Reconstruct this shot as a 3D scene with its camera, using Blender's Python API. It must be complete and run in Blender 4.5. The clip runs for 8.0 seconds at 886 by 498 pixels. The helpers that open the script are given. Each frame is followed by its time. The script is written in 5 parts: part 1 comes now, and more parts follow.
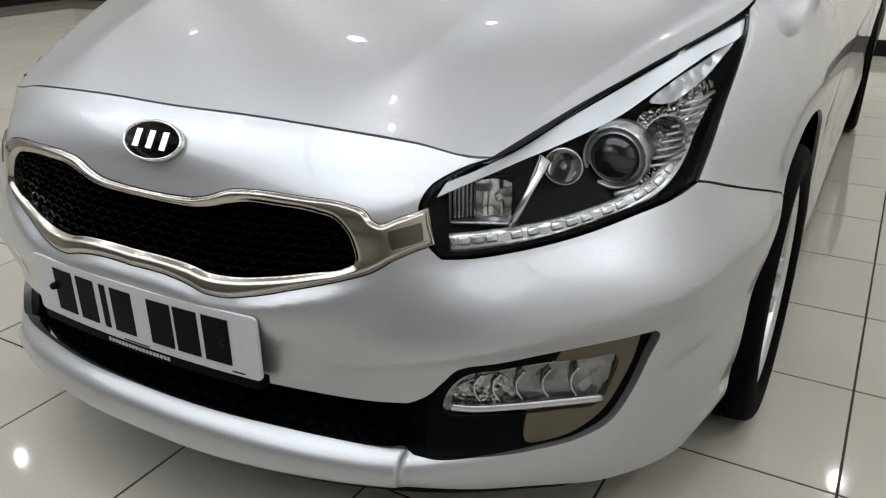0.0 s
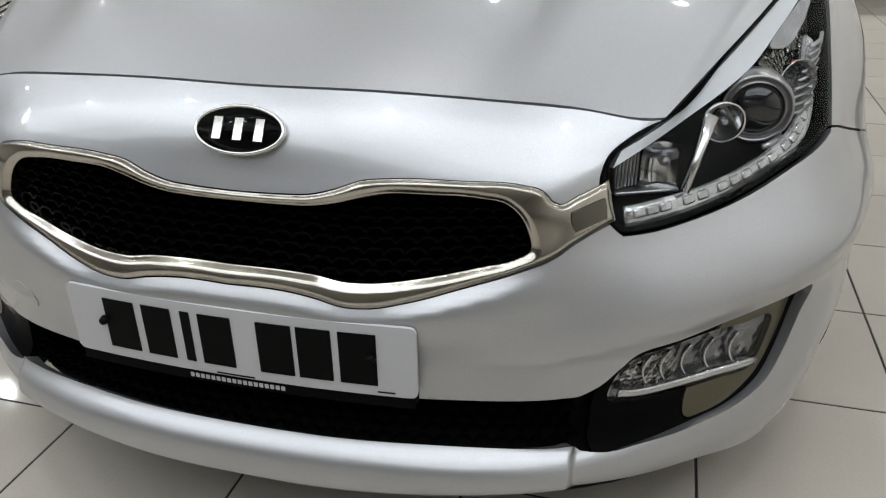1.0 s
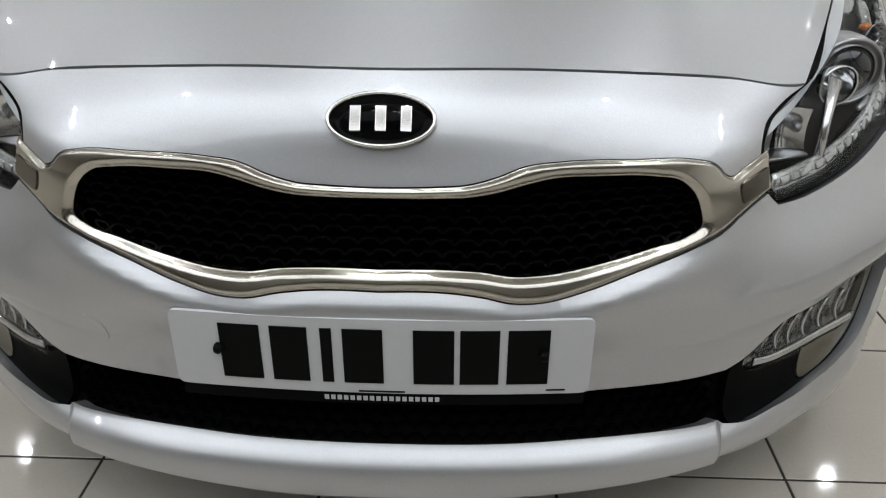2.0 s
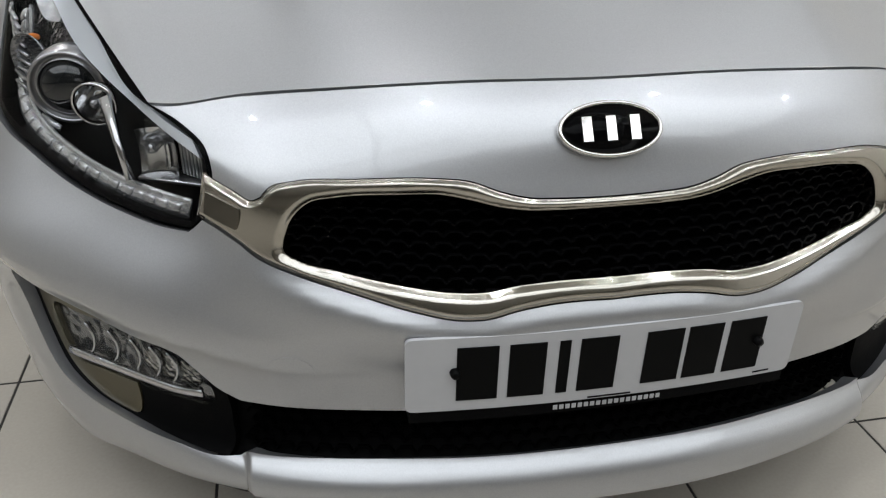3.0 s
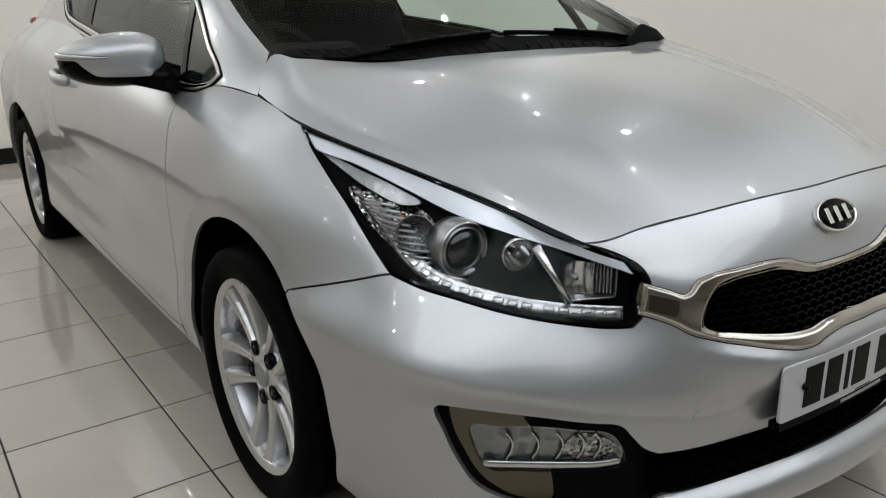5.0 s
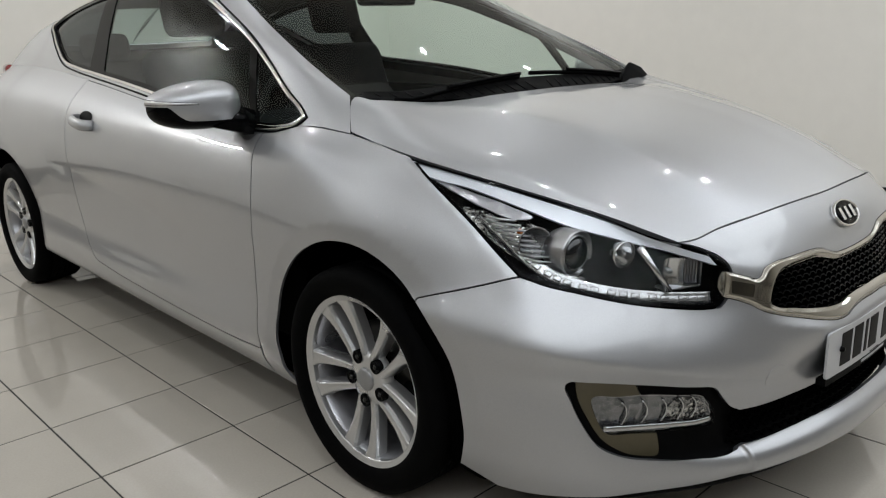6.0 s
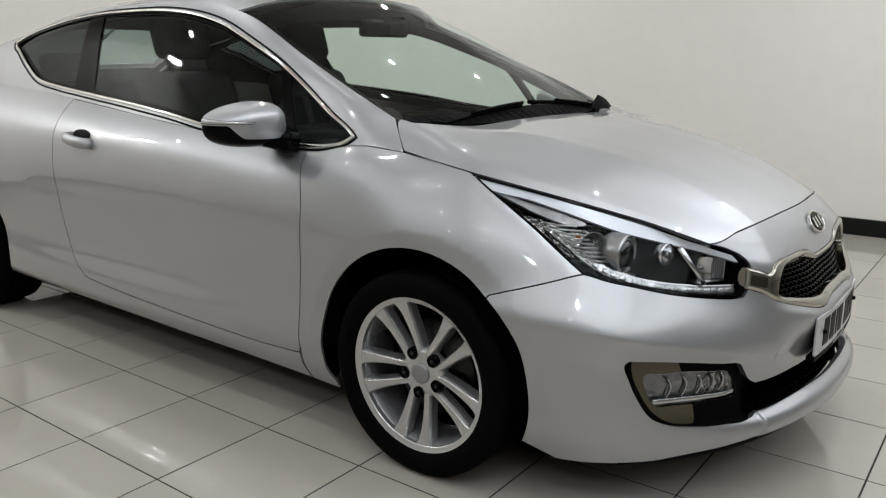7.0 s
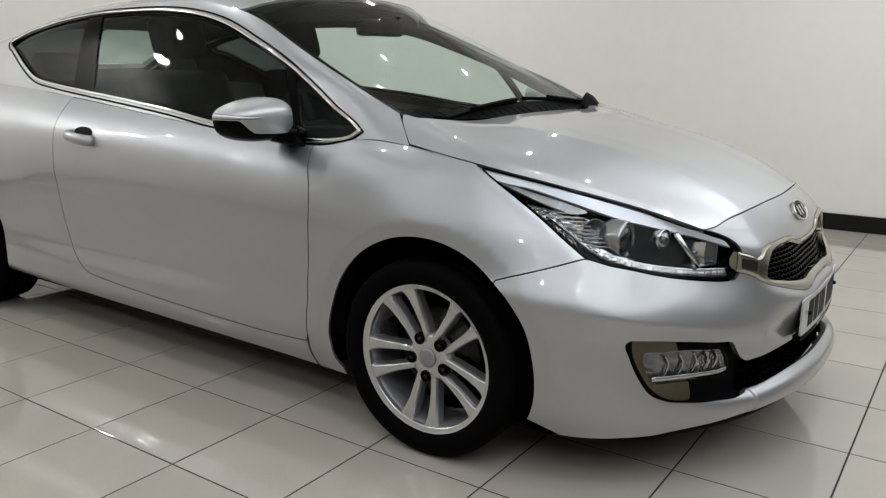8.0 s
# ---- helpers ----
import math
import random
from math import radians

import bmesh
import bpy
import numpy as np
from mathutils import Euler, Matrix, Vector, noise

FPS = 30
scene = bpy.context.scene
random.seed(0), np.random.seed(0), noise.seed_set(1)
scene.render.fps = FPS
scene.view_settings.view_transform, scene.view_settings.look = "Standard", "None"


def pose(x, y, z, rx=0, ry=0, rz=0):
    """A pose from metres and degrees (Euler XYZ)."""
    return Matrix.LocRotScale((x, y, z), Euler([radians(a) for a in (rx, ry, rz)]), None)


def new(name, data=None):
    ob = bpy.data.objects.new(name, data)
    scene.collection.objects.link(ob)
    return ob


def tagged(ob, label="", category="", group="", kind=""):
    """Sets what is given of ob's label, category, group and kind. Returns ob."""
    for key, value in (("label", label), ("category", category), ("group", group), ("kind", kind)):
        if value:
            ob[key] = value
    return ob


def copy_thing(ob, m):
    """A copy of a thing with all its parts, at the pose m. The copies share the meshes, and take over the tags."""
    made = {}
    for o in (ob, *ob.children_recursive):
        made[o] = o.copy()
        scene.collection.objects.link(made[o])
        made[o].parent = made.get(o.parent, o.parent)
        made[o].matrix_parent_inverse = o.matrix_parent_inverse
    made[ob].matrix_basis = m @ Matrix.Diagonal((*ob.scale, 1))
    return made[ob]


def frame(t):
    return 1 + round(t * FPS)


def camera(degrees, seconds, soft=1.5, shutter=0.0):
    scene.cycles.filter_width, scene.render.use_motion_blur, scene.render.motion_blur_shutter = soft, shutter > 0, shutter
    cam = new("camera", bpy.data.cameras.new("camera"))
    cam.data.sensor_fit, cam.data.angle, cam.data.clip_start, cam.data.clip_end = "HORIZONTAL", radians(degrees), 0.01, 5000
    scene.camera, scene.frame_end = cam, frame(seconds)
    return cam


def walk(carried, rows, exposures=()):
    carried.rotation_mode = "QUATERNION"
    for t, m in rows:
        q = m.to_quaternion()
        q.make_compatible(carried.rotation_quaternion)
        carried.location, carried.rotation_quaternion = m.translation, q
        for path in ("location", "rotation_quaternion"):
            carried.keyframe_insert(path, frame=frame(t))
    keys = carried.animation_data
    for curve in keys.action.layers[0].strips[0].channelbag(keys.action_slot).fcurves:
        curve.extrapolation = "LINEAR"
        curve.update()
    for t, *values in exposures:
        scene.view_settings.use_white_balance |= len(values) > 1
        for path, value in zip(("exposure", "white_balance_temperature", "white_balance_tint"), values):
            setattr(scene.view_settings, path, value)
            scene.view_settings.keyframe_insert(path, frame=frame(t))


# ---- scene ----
# camera: time, place, pitch, yaw, roll
cam = camera(58.3, 8.0, 1.2)
PATH = [
    (0.0, 1.013, -0.762, 1.041, -23.54, 29.72, -0.54),
    (0.5, 0.774, -0.803, 1.031, -24.92, 23.10, -1.10),
    (1.0, 0.521, -0.813, 1.022, -26.70, 15.45, -0.80),
    (2.5, -0.114, -0.801, 0.993, -28.21, -4.51, 0.63),
    (3.0, -0.375, -0.752, 1.027, -29.13, -11.93, 1.30),
    (3.5, -0.631, -0.749, 1.042, -26.45, -18.78, 1.73),
    (4.0, -0.907, -0.717, 1.062, -23.12, -25.79, 0.97),
    (4.5, -1.186, -0.680, 1.077, -19.80, -31.74, 0.30),
    (5.0, -1.459, -0.678, 1.100, -17.45, -35.35, -0.91),
    (6.5, -2.247, -0.506, 1.156, -13.96, -48.33, -1.02),
    (7.0, -2.494, -0.408, 1.158, -13.44, -53.32, 0.19),
    (8.0, -2.630, -0.392, 1.141, -13.25, -55.31, 0.16),
]
EXPOSURES = [(0.0, 0.28), (1.0, 0.15), (2.5, 0.08), (3.5, 0.03), (4.5, -0.06), (5.0, -0.10), (6.5, -0.05), (8.0, 0.0)]
walk(cam, [(t, pose(x, y, z, 90 + pitch, 0, yaw) @ pose(0, 0, 0, 0, 0, roll)) for t, x, y, z, pitch, yaw, roll in PATH], EXPOSURES)

# ---- world and light: a closed showroom lit by recessed ceiling spots ----
ROOM_W, ROOM_E, ROOM_S, ROOM_N, ROOM_H = -8.0, 3.45, -10.5, 5.85, 2.95
world = bpy.data.worlds.new("world")
scene.world = world
world.use_nodes = True
world.node_tree.nodes["Background"].inputs[0].default_value = (0.8, 0.85, 0.9, 1)
world.node_tree.nodes["Background"].inputs[1].default_value = 0.02
SPOT_XS = [-4.4, -3.0, -1.6, -0.2, 1.2, 2.6]
SPOT_YS = [-0.2, 0.6, 2.0, 3.4, 4.8]
SPOT_WATTS = 6.95


def spot_lamp(x, y):
    """The spots before the parked car are the strong and cool ones."""
    data = bpy.data.lights.new("spot_light", "AREA")
    data.shape, data.size, data.energy, data.color = "DISK", 0.05, SPOT_WATTS * (0.8 if y < 0 else 0.42 if y < 2.5 else 0.85) * (1.6 if x > 2 else 1.45 if x < -2.5 else 1.0), ((0.895, 0.943, 1.0) if y < 0 else (0.93, 0.965, 1.0))
    lamp = new("spot_light", data)
    lamp.location = (x, y, ROOM_H - 0.012)


for sx in SPOT_XS:
    for sy in SPOT_YS:
        spot_lamp(sx, sy)

# cool luminous ceiling panels before the parked car
PANEL_XS = [-3.4, -1.6, 0.2, 2.0]
PANEL_YS, PANEL_WATTS = [-1.0, -2.6], {-1.0: 13.5, -2.6: 12.0}


def panel_lamp(x, y):
    data = bpy.data.lights.new("panel_light", "AREA")
    data.shape, data.size, data.size_y, data.energy, data.color = "RECTANGLE", 1.74, 1.46, PANEL_WATTS[y], (0.85, 0.92, 1.0)
    new("panel_light", data).location = (x, y, ROOM_H - 0.022)


for px in PANEL_XS:
    for py in PANEL_YS:
        panel_lamp(px, py)

# a larger, brighter lamp close to the end wall
WASH_X, WASH_Y = -2.1, 5.60
wash_data = bpy.data.lights.new("wash_light", "AREA")
wash_data.shape, wash_data.size, wash_data.energy, wash_data.color = "DISK", 0.18, 18.0, (0.93, 0.97, 1.0)
new("wash_light", wash_data).location = (WASH_X, WASH_Y, ROOM_H - 0.016)


# ---- materials ----
def material(name):
    m = bpy.data.materials.new(name)
    m.use_nodes = True
    return m, m.node_tree.nodes, m.node_tree.links, m.node_tree.nodes["Principled BSDF"]


def plain(name, colour, rough=0.5, metal=0.0, coat=0.0, grain=0.0, scale=60.0, bump=0.0, spread=0.12, coat_rough=0.03, spec=0.5):
    """A surface with a broad and a fine variation of colour and gloss, and fine relief."""
    m, nodes, links, bsdf = material(name)
    bsdf.inputs["Metallic"].default_value = metal
    bsdf.inputs["Specular IOR Level"].default_value = spec
    bsdf.inputs["Coat Weight"].default_value = coat
    bsdf.inputs["Coat Roughness"].default_value = coat_rough
    bsdf.inputs["Roughness"].default_value = rough
    bsdf.inputs["Base Color"].default_value = (*colour, 1)
    if grain or bump:
        coord = nodes.new("ShaderNodeTexCoord")
        fine, broad = nodes.new("ShaderNodeTexNoise"), nodes.new("ShaderNodeTexNoise")
        fine.inputs["Scale"].default_value, broad.inputs["Scale"].default_value = scale, scale / 14
        fine.inputs["Detail"].default_value = 4
        for n in (fine, broad):
            links.new(coord.outputs["Object"], n.inputs["Vector"])
        mix = nodes.new("ShaderNodeMix")
        mix.data_type = "FLOAT"
        mix.inputs[0].default_value = 0.5
        links.new(fine.outputs["Fac"], mix.inputs[2])
        links.new(broad.outputs["Fac"], mix.inputs[3])
        ramp = nodes.new("ShaderNodeMapRange")
        ramp.inputs[1].default_value, ramp.inputs[2].default_value = 0.3, 0.7
        ramp.inputs[3].default_value, ramp.inputs[4].default_value = 1 - grain, 1 + grain
        links.new(mix.outputs[0], ramp.inputs[0])
        scaled = nodes.new("ShaderNodeVectorMath")
        scaled.operation = "SCALE"
        scaled.inputs[0].default_value = colour
        links.new(ramp.outputs[0], scaled.inputs["Scale"])
        links.new(scaled.outputs[0], bsdf.inputs["Base Color"])
        rr = nodes.new("ShaderNodeMapRange")
        rr.inputs[1].default_value, rr.inputs[2].default_value = 0.3, 0.7
        rr.inputs[3].default_value, rr.inputs[4].default_value = rough * (1 - spread), min(1, rough * (1 + spread))
        links.new(broad.outputs["Fac"], rr.inputs[0])
        links.new(rr.outputs[0], bsdf.inputs["Roughness"])
        if bump:
            b = nodes.new("ShaderNodeBump")
            b.inputs["Strength"].default_value, b.inputs["Distance"].default_value = bump, 0.002
            links.new(fine.outputs["Fac"], b.inputs["Height"])
            links.new(b.outputs[0], bsdf.inputs["Normal"])
    return m


def glass(name, tint, gloss=0.04, rough=0.0, edge=0.7):
    """A thin pane: tinted see-through with a mirror gloss that grows towards grazing angles."""
    m, nodes, links, bsdf = material(name)
    nodes.remove(bsdf)
    clear, shine, mix, fres = (nodes.new(k) for k in ("ShaderNodeBsdfTransparent", "ShaderNodeBsdfGlossy", "ShaderNodeMixShader", "ShaderNodeLayerWeight"))
    clear.inputs[0].default_value = (*tint, 1)
    shine.inputs["Roughness"].default_value = rough
    shine.inputs["Color"].default_value = (0.95, 0.97, 0.97, 1)
    power, rise = nodes.new("ShaderNodeMath"), nodes.new("ShaderNodeMapRange")
    fres.inputs["Blend"].default_value = 0.5
    power.operation = "POWER"
    power.inputs[1].default_value = 5.0
    links.new(fres.outputs["Facing"], power.inputs[0])
    links.new(power.outputs[0], rise.inputs[0])
    rise.inputs[3].default_value, rise.inputs[4].default_value = gloss, edge
    links.new(rise.outputs[0], mix.inputs[0])
    links.new(clear.outputs[0], mix.inputs[1])
    links.new(shine.outputs[0], mix.inputs[2])
    links.new(mix.outputs[0], nodes["Material Output"].inputs[0])
    return m


def silver_paint():
    m, nodes, links, bsdf = material("silver_paint")
    coord = nodes.new("ShaderNodeTexCoord")
    flake, broad = nodes.new("ShaderNodeTexVoronoi"), nodes.new("ShaderNodeTexNoise")
    flake.inputs["Scale"].default_value, broad.inputs["Scale"].default_value = 900, 3.0
    links.new(coord.outputs["Object"], flake.inputs["Vector"])
    links.new(coord.outputs["Object"], broad.inputs["Vector"])
    tone = nodes.new("ShaderNodeMapRange")
    tone.inputs[3].default_value, tone.inputs[4].default_value = 0.94, 1.06
    links.new(flake.outputs["Color"], tone.inputs[0])
    scaled = nodes.new("ShaderNodeVectorMath")
    scaled.operation = "SCALE"
    scaled.inputs[0].default_value = (0.425, 0.43, 0.442)
    links.new(tone.outputs[0], scaled.inputs["Scale"])
    links.new(scaled.outputs[0], bsdf.inputs["Base Color"])
    rr = nodes.new("ShaderNodeMapRange")
    rr.inputs[1].default_value, rr.inputs[2].default_value, rr.inputs[3].default_value, rr.inputs[4].default_value = 0.3, 0.7, 0.41, 0.45
    links.new(broad.outputs["Fac"], rr.inputs[0])
    links.new(rr.outputs[0], bsdf.inputs["Roughness"])
    bsdf.inputs["Metallic"].default_value = 0.85
    bsdf.inputs["Coat Weight"].default_value = 1.0
    bsdf.inputs["Coat Roughness"].default_value = 0.02
    bsdf.inputs["Coat IOR"].default_value = 1.5
    return m


def tile_glaze():
    m, nodes, links, bsdf = material("tile_glaze")
    info, coord = nodes.new("ShaderNodeObjectInfo"), nodes.new("ShaderNodeTexCoord")
    geo = nodes.new("ShaderNodeNewGeometry")
    add = nodes.new("ShaderNodeMath")
    links.new(info.outputs["Random"], add.inputs[0])
    links.new(geo.outputs["Random Per Island"], add.inputs[1])
    cloud, fine = nodes.new("ShaderNodeTexNoise"), nodes.new("ShaderNodeTexNoise")
    cloud.inputs["Scale"].default_value, fine.inputs["Scale"].default_value = 2.2, 160
    cloud.inputs["Detail"].default_value = 5
    links.new(geo.outputs["Position"], cloud.inputs["Vector"])
    links.new(geo.outputs["Position"], fine.inputs["Vector"])
    a, b, c = (nodes.new("ShaderNodeMapRange") for _ in range(3))
    links.new(add.outputs[0], a.inputs[0])
    a.inputs[2].default_value = 2.0
    a.inputs[3].default_value, a.inputs[4].default_value = 0.93, 1.07
    links.new(cloud.outputs["Fac"], b.inputs[0])
    b.inputs[1].default_value, b.inputs[2].default_value, b.inputs[3].default_value, b.inputs[4].default_value = 0.3, 0.7, 0.94, 1.05
    links.new(fine.outputs["Fac"], c.inputs[0])
    c.inputs[1].default_value, c.inputs[2].default_value, c.inputs[3].default_value, c.inputs[4].default_value = 0.3, 0.7, 0.97, 1.03
    m1, m2 = nodes.new("ShaderNodeMath"), nodes.new("ShaderNodeMath")
    m1.operation = m2.operation = "MULTIPLY"
    links.new(a.outputs[0], m1.inputs[0])
    links.new(b.outputs[0], m1.inputs[1])
    links.new(m1.outputs[0], m2.inputs[0])
    links.new(c.outputs[0], m2.inputs[1])
    scaled = nodes.new("ShaderNodeVectorMath")
    scaled.operation = "SCALE"
    scaled.inputs[0].default_value = (0.41, 0.377, 0.328)
    links.new(m2.outputs[0], scaled.inputs["Scale"])
    links.new(scaled.outputs[0], bsdf.inputs["Base Color"])
    r = nodes.new("ShaderNodeMapRange")
    r.inputs[1].default_value, r.inputs[2].default_value, r.inputs[3].default_value, r.inputs[4].default_value = 0.3, 0.7, 0.035, 0.06
    links.new(cloud.outputs["Fac"], r.inputs[0])
    links.new(r.outputs[0], bsdf.inputs["Roughness"])
    bump = nodes.new("ShaderNodeBump")
    bump.inputs["Strength"].default_value, bump.inputs["Distance"].default_value = 0.03, 0.004
    links.new(cloud.outputs["Fac"], bump.inputs["Height"])
    links.new(bump.outputs[0], bsdf.inputs["Normal"])
    return m


PAINT = silver_paint()
CHROME = plain("chrome", (0.80, 0.79, 0.77), 0.10, 1.0, grain=0.03, scale=30)
SATIN = plain("satin_chrome", (0.47, 0.445, 0.395), 0.15, 1.0, grain=0.04, scale=40)
GLOSS_BLACK = plain("gloss_black", (0.002, 0.002, 0.0022), 0.10, spec=0.05, grain=0.1, scale=30)
BLACK = plain("black_plastic", (0.0025, 0.0025, 0.0026), 0.5, spec=0.03, grain=0.15, scale=200, bump=0.15)
# Near-black without gloss: the shade of cavities and openings put into the colour.
DEEP = plain("cavity_shade", (0.0015, 0.0015, 0.0015), 0.9, spec=0.0, grain=0.2, scale=40)
RUBBER = plain("tyre_rubber", (0.0025, 0.0025, 0.0025), 0.65, spec=0.02, grain=0.2, scale=90, bump=0.2)
ALLOY = plain("alloy_lacquer", (0.58, 0.58, 0.58), 0.29, 0.86, coat=0.7, grain=0.03, scale=60)
CAP_GREY = plain("hub_cap_grey", (0.30, 0.30, 0.30), 0.42, 0.6, grain=0.05, scale=70)
BARREL = plain("barrel_alloy", (0.46, 0.46, 0.48), 0.3, 0.8, grain=0.08, scale=60)
STEEL = plain("brake_steel", (0.04, 0.039, 0.037), 0.4, 0.9, grain=0.2, scale=60)
GLASS = glass("windscreen_glass", (0.94, 1.0, 0.965), 0.012)
SIDE_GLASS = glass("side_glass", (0.75, 0.86, 0.83), 0.014)
REAR_GLASS = glass("rear_glass", (0.40, 0.46, 0.44), 0.014)
PRIVACY = glass("privacy_glass", (0.085, 0.10, 0.105), 0.015)
LENS = glass("lamp_lens", (0.95, 0.96, 0.96), 0.008, edge=0.35)
REFLECTOR = plain("lamp_reflector", (0.62, 0.62, 0.63), 0.12, 1.0, grain=0.04, scale=20)
AMBER = plain("amber_bulb", (0.5, 0.15, 0.03), 0.18, coat=0.3, grain=0.08, scale=50)
BROW = plain("lamp_brow", (0.68, 0.70, 0.75), 0.35, 0.3, coat=0.5, grain=0.03, scale=40)
RED_LENS = plain("red_lens", (0.22, 0.03, 0.03), 0.15, coat=0.5, grain=0.1, scale=30)
PLATE = plain("plate_white", (0.43, 0.43, 0.44), 0.32, coat=0.4, grain=0.03, scale=60)
PLATE_INK = plain("plate_black", (0.003, 0.003, 0.003), 0.4, spec=0.05, grain=0.1, scale=60)
GREY_INK = plain("grey_ink", (0.42, 0.42, 0.43), 0.5, grain=0.08, scale=60)
CABIN = plain("cabin_trim", (0.006, 0.006, 0.006), 0.7, spec=0.08, grain=0.15, scale=120, bump=0.2)
CLOTH = plain("seat_cloth", (0.006, 0.006, 0.0065), 0.9, spec=0.05, grain=0.25, scale=260, bump=0.4)
HEADLINER = plain("headliner", (0.03, 0.03, 0.0285), 0.95, grain=0.06, scale=200, bump=0.2)
WALL = plain("wall_paint", (0.83, 0.80, 0.745), 0.62, grain=0.025, scale=9, bump=0.03)
CEILING = plain("ceiling_paint", (0.80, 0.795, 0.77), 0.8, grain=0.02, scale=9, bump=0.03)
SKIRTING = plain("skirting_black", (0.004, 0.004, 0.004), 0.35, spec=0.3, grain=0.15, scale=30)
GROUT = plain("grout", (0.022, 0.02, 0.017), 0.9, grain=0.2, scale=60, bump=0.3)
TILE = tile_glaze()


def crystal(name, colour, rough, metal, scale, strength, dark):
    """Moulded lamp optics: small facets, with glint and shade also put into the colour."""
    m, nodes, links, bsdf = material(name)
    coord, cell = nodes.new("ShaderNodeTexCoord"), nodes.new("ShaderNodeTexVoronoi")
    cell.inputs["Scale"].default_value = scale
    links.new(coord.outputs["Object"], cell.inputs["Vector"])
    tone, scaled, bump = nodes.new("ShaderNodeMapRange"), nodes.new("ShaderNodeVectorMath"), nodes.new("ShaderNodeBump")
    tone.inputs[3].default_value, tone.inputs[4].default_value = dark, 1.0
    links.new(cell.outputs["Color"], tone.inputs[0])
    scaled.operation = "SCALE"
    scaled.inputs[0].default_value = colour
    links.new(tone.outputs[0], scaled.inputs["Scale"])
    links.new(scaled.outputs[0], bsdf.inputs["Base Color"])
    bsdf.inputs["Roughness"].default_value, bsdf.inputs["Metallic"].default_value = rough, metal
    bump.inputs["Strength"].default_value, bump.inputs["Distance"].default_value = strength, 0.004
    links.new(cell.outputs["Distance"], bump.inputs["Height"])
    links.new(bump.outputs[0], bsdf.inputs["Normal"])
    return m


OPTIC = crystal("lamp_optic", (0.36, 0.36, 0.37), 0.14, 0.8, 190, 0.5, 0.45)
FACET = crystal("faceted_reflector", (0.62, 0.61, 0.60), 0.10, 1.0, 130, 0.7, 0.04)
CLEAR_LED = crystal("running_light_crystal", (0.62, 0.62, 0.63), 0.18, 0.8, 70, 0.22, 0.6)
GUIDE = crystal("light_guide", (0.50, 0.50, 0.52), 0.25, 0.6, 45, 0.35, 0.6)
HOUSING = plain("lamp_housing", (0.0025, 0.0025, 0.0027), 0.35, spec=0.06, grain=0.1, scale=60)
LAMP_TRIM = plain("lamp_trim", (0.8, 0.8, 0.8), 0.4, grain=0.03, scale=60)


def glow(name, strength):
    m, nodes, links, bsdf = material(name)
    bsdf.inputs["Base Color"].default_value = (0.8, 0.8, 0.8, 1)
    bsdf.inputs["Emission Color"].default_value = (1.0, 0.965, 0.91, 1)
    bsdf.inputs["Emission Strength"].default_value = strength
    return m


BULB = glow("spot_bulb", 6.0)
WASH_BULB = glow("wash_bulb", 40.0)
PANEL_GLOW = glow("panel_diffuser", 0.3)


# ---- mesh helpers ----
from mathutils.geometry import delaunay_2d_cdt


def part(name, bm, mat, parent=None, label="", smooth=True):
    me = bpy.data.meshes.new(name)
    bm.to_mesh(me)
    bm.free()
    me.materials.append(mat)
    if smooth:
        me.polygons.foreach_set("use_smooth", [True] * len(me.polygons))
    ob = new(name, me)
    ob.parent = parent
    if label:
        tagged(ob, label)
    return ob


def mesh_part(name, verts, faces, mat, parent=None, label="", normals=None, smooth=True):
    me = bpy.data.meshes.new(name)
    me.from_pydata([tuple(map(float, v)) for v in verts], [], [tuple(map(int, f)) for f in faces])
    me.materials.append(mat)
    if smooth:
        me.polygons.foreach_set("use_smooth", [True] * len(me.polygons))
    if normals is not None:
        me.normals_split_custom_set_from_vertices([tuple(map(float, n)) for n in normals])
    ob = new(name, me)
    ob.parent = parent
    if label:
        tagged(ob, label)
    return ob


def spline(points, per=12, closed=False):
    """Points along a smooth curve through the given ones, by chord length."""
    p = np.array(points, float)
    if closed:
        p = np.vstack([p[-1], p, p[:2]])
    knots = np.concatenate([[0], np.cumsum(np.maximum(np.linalg.norm(np.diff(p, axis=0), axis=1), 1e-6))])
    out = dense(p, knots, per)
    return out[per:-per - 1] if closed else out


def dense(p, knots, per):
    """Non-uniform cubic through p (first axis) at the knots, per samples to an interval."""
    d = np.diff(knots).reshape((-1,) + (1,) * (p.ndim - 1))
    slope = np.diff(p, axis=0) / d
    tan = np.empty_like(p)
    if len(p) > 2:
        tan[1:-1] = (slope[:-1] * d[1:] + slope[1:] * d[:-1]) / (d[1:] + d[:-1])
        tan[0], tan[-1] = 1.5 * slope[0] - 0.5 * tan[1], 1.5 * slope[-1] - 0.5 * tan[-2]
    else:
        tan[:] = slope[0]
    s = np.linspace(0, 1, per, endpoint=False).reshape((-1,) + (1,) * (p.ndim - 1))
    out = []
    for i in range(len(p) - 1):
        h = d[i]
        out.append((2 * s**3 - 3 * s**2 + 1) * p[i] + (s**3 - 2 * s**2 + s) * h * tan[i] + (-2 * s**3 + 3 * s**2) * p[i + 1] + (s**3 - s**2) * h * tan[i + 1])
    out.append(p[-1:])
    return np.concatenate(out)


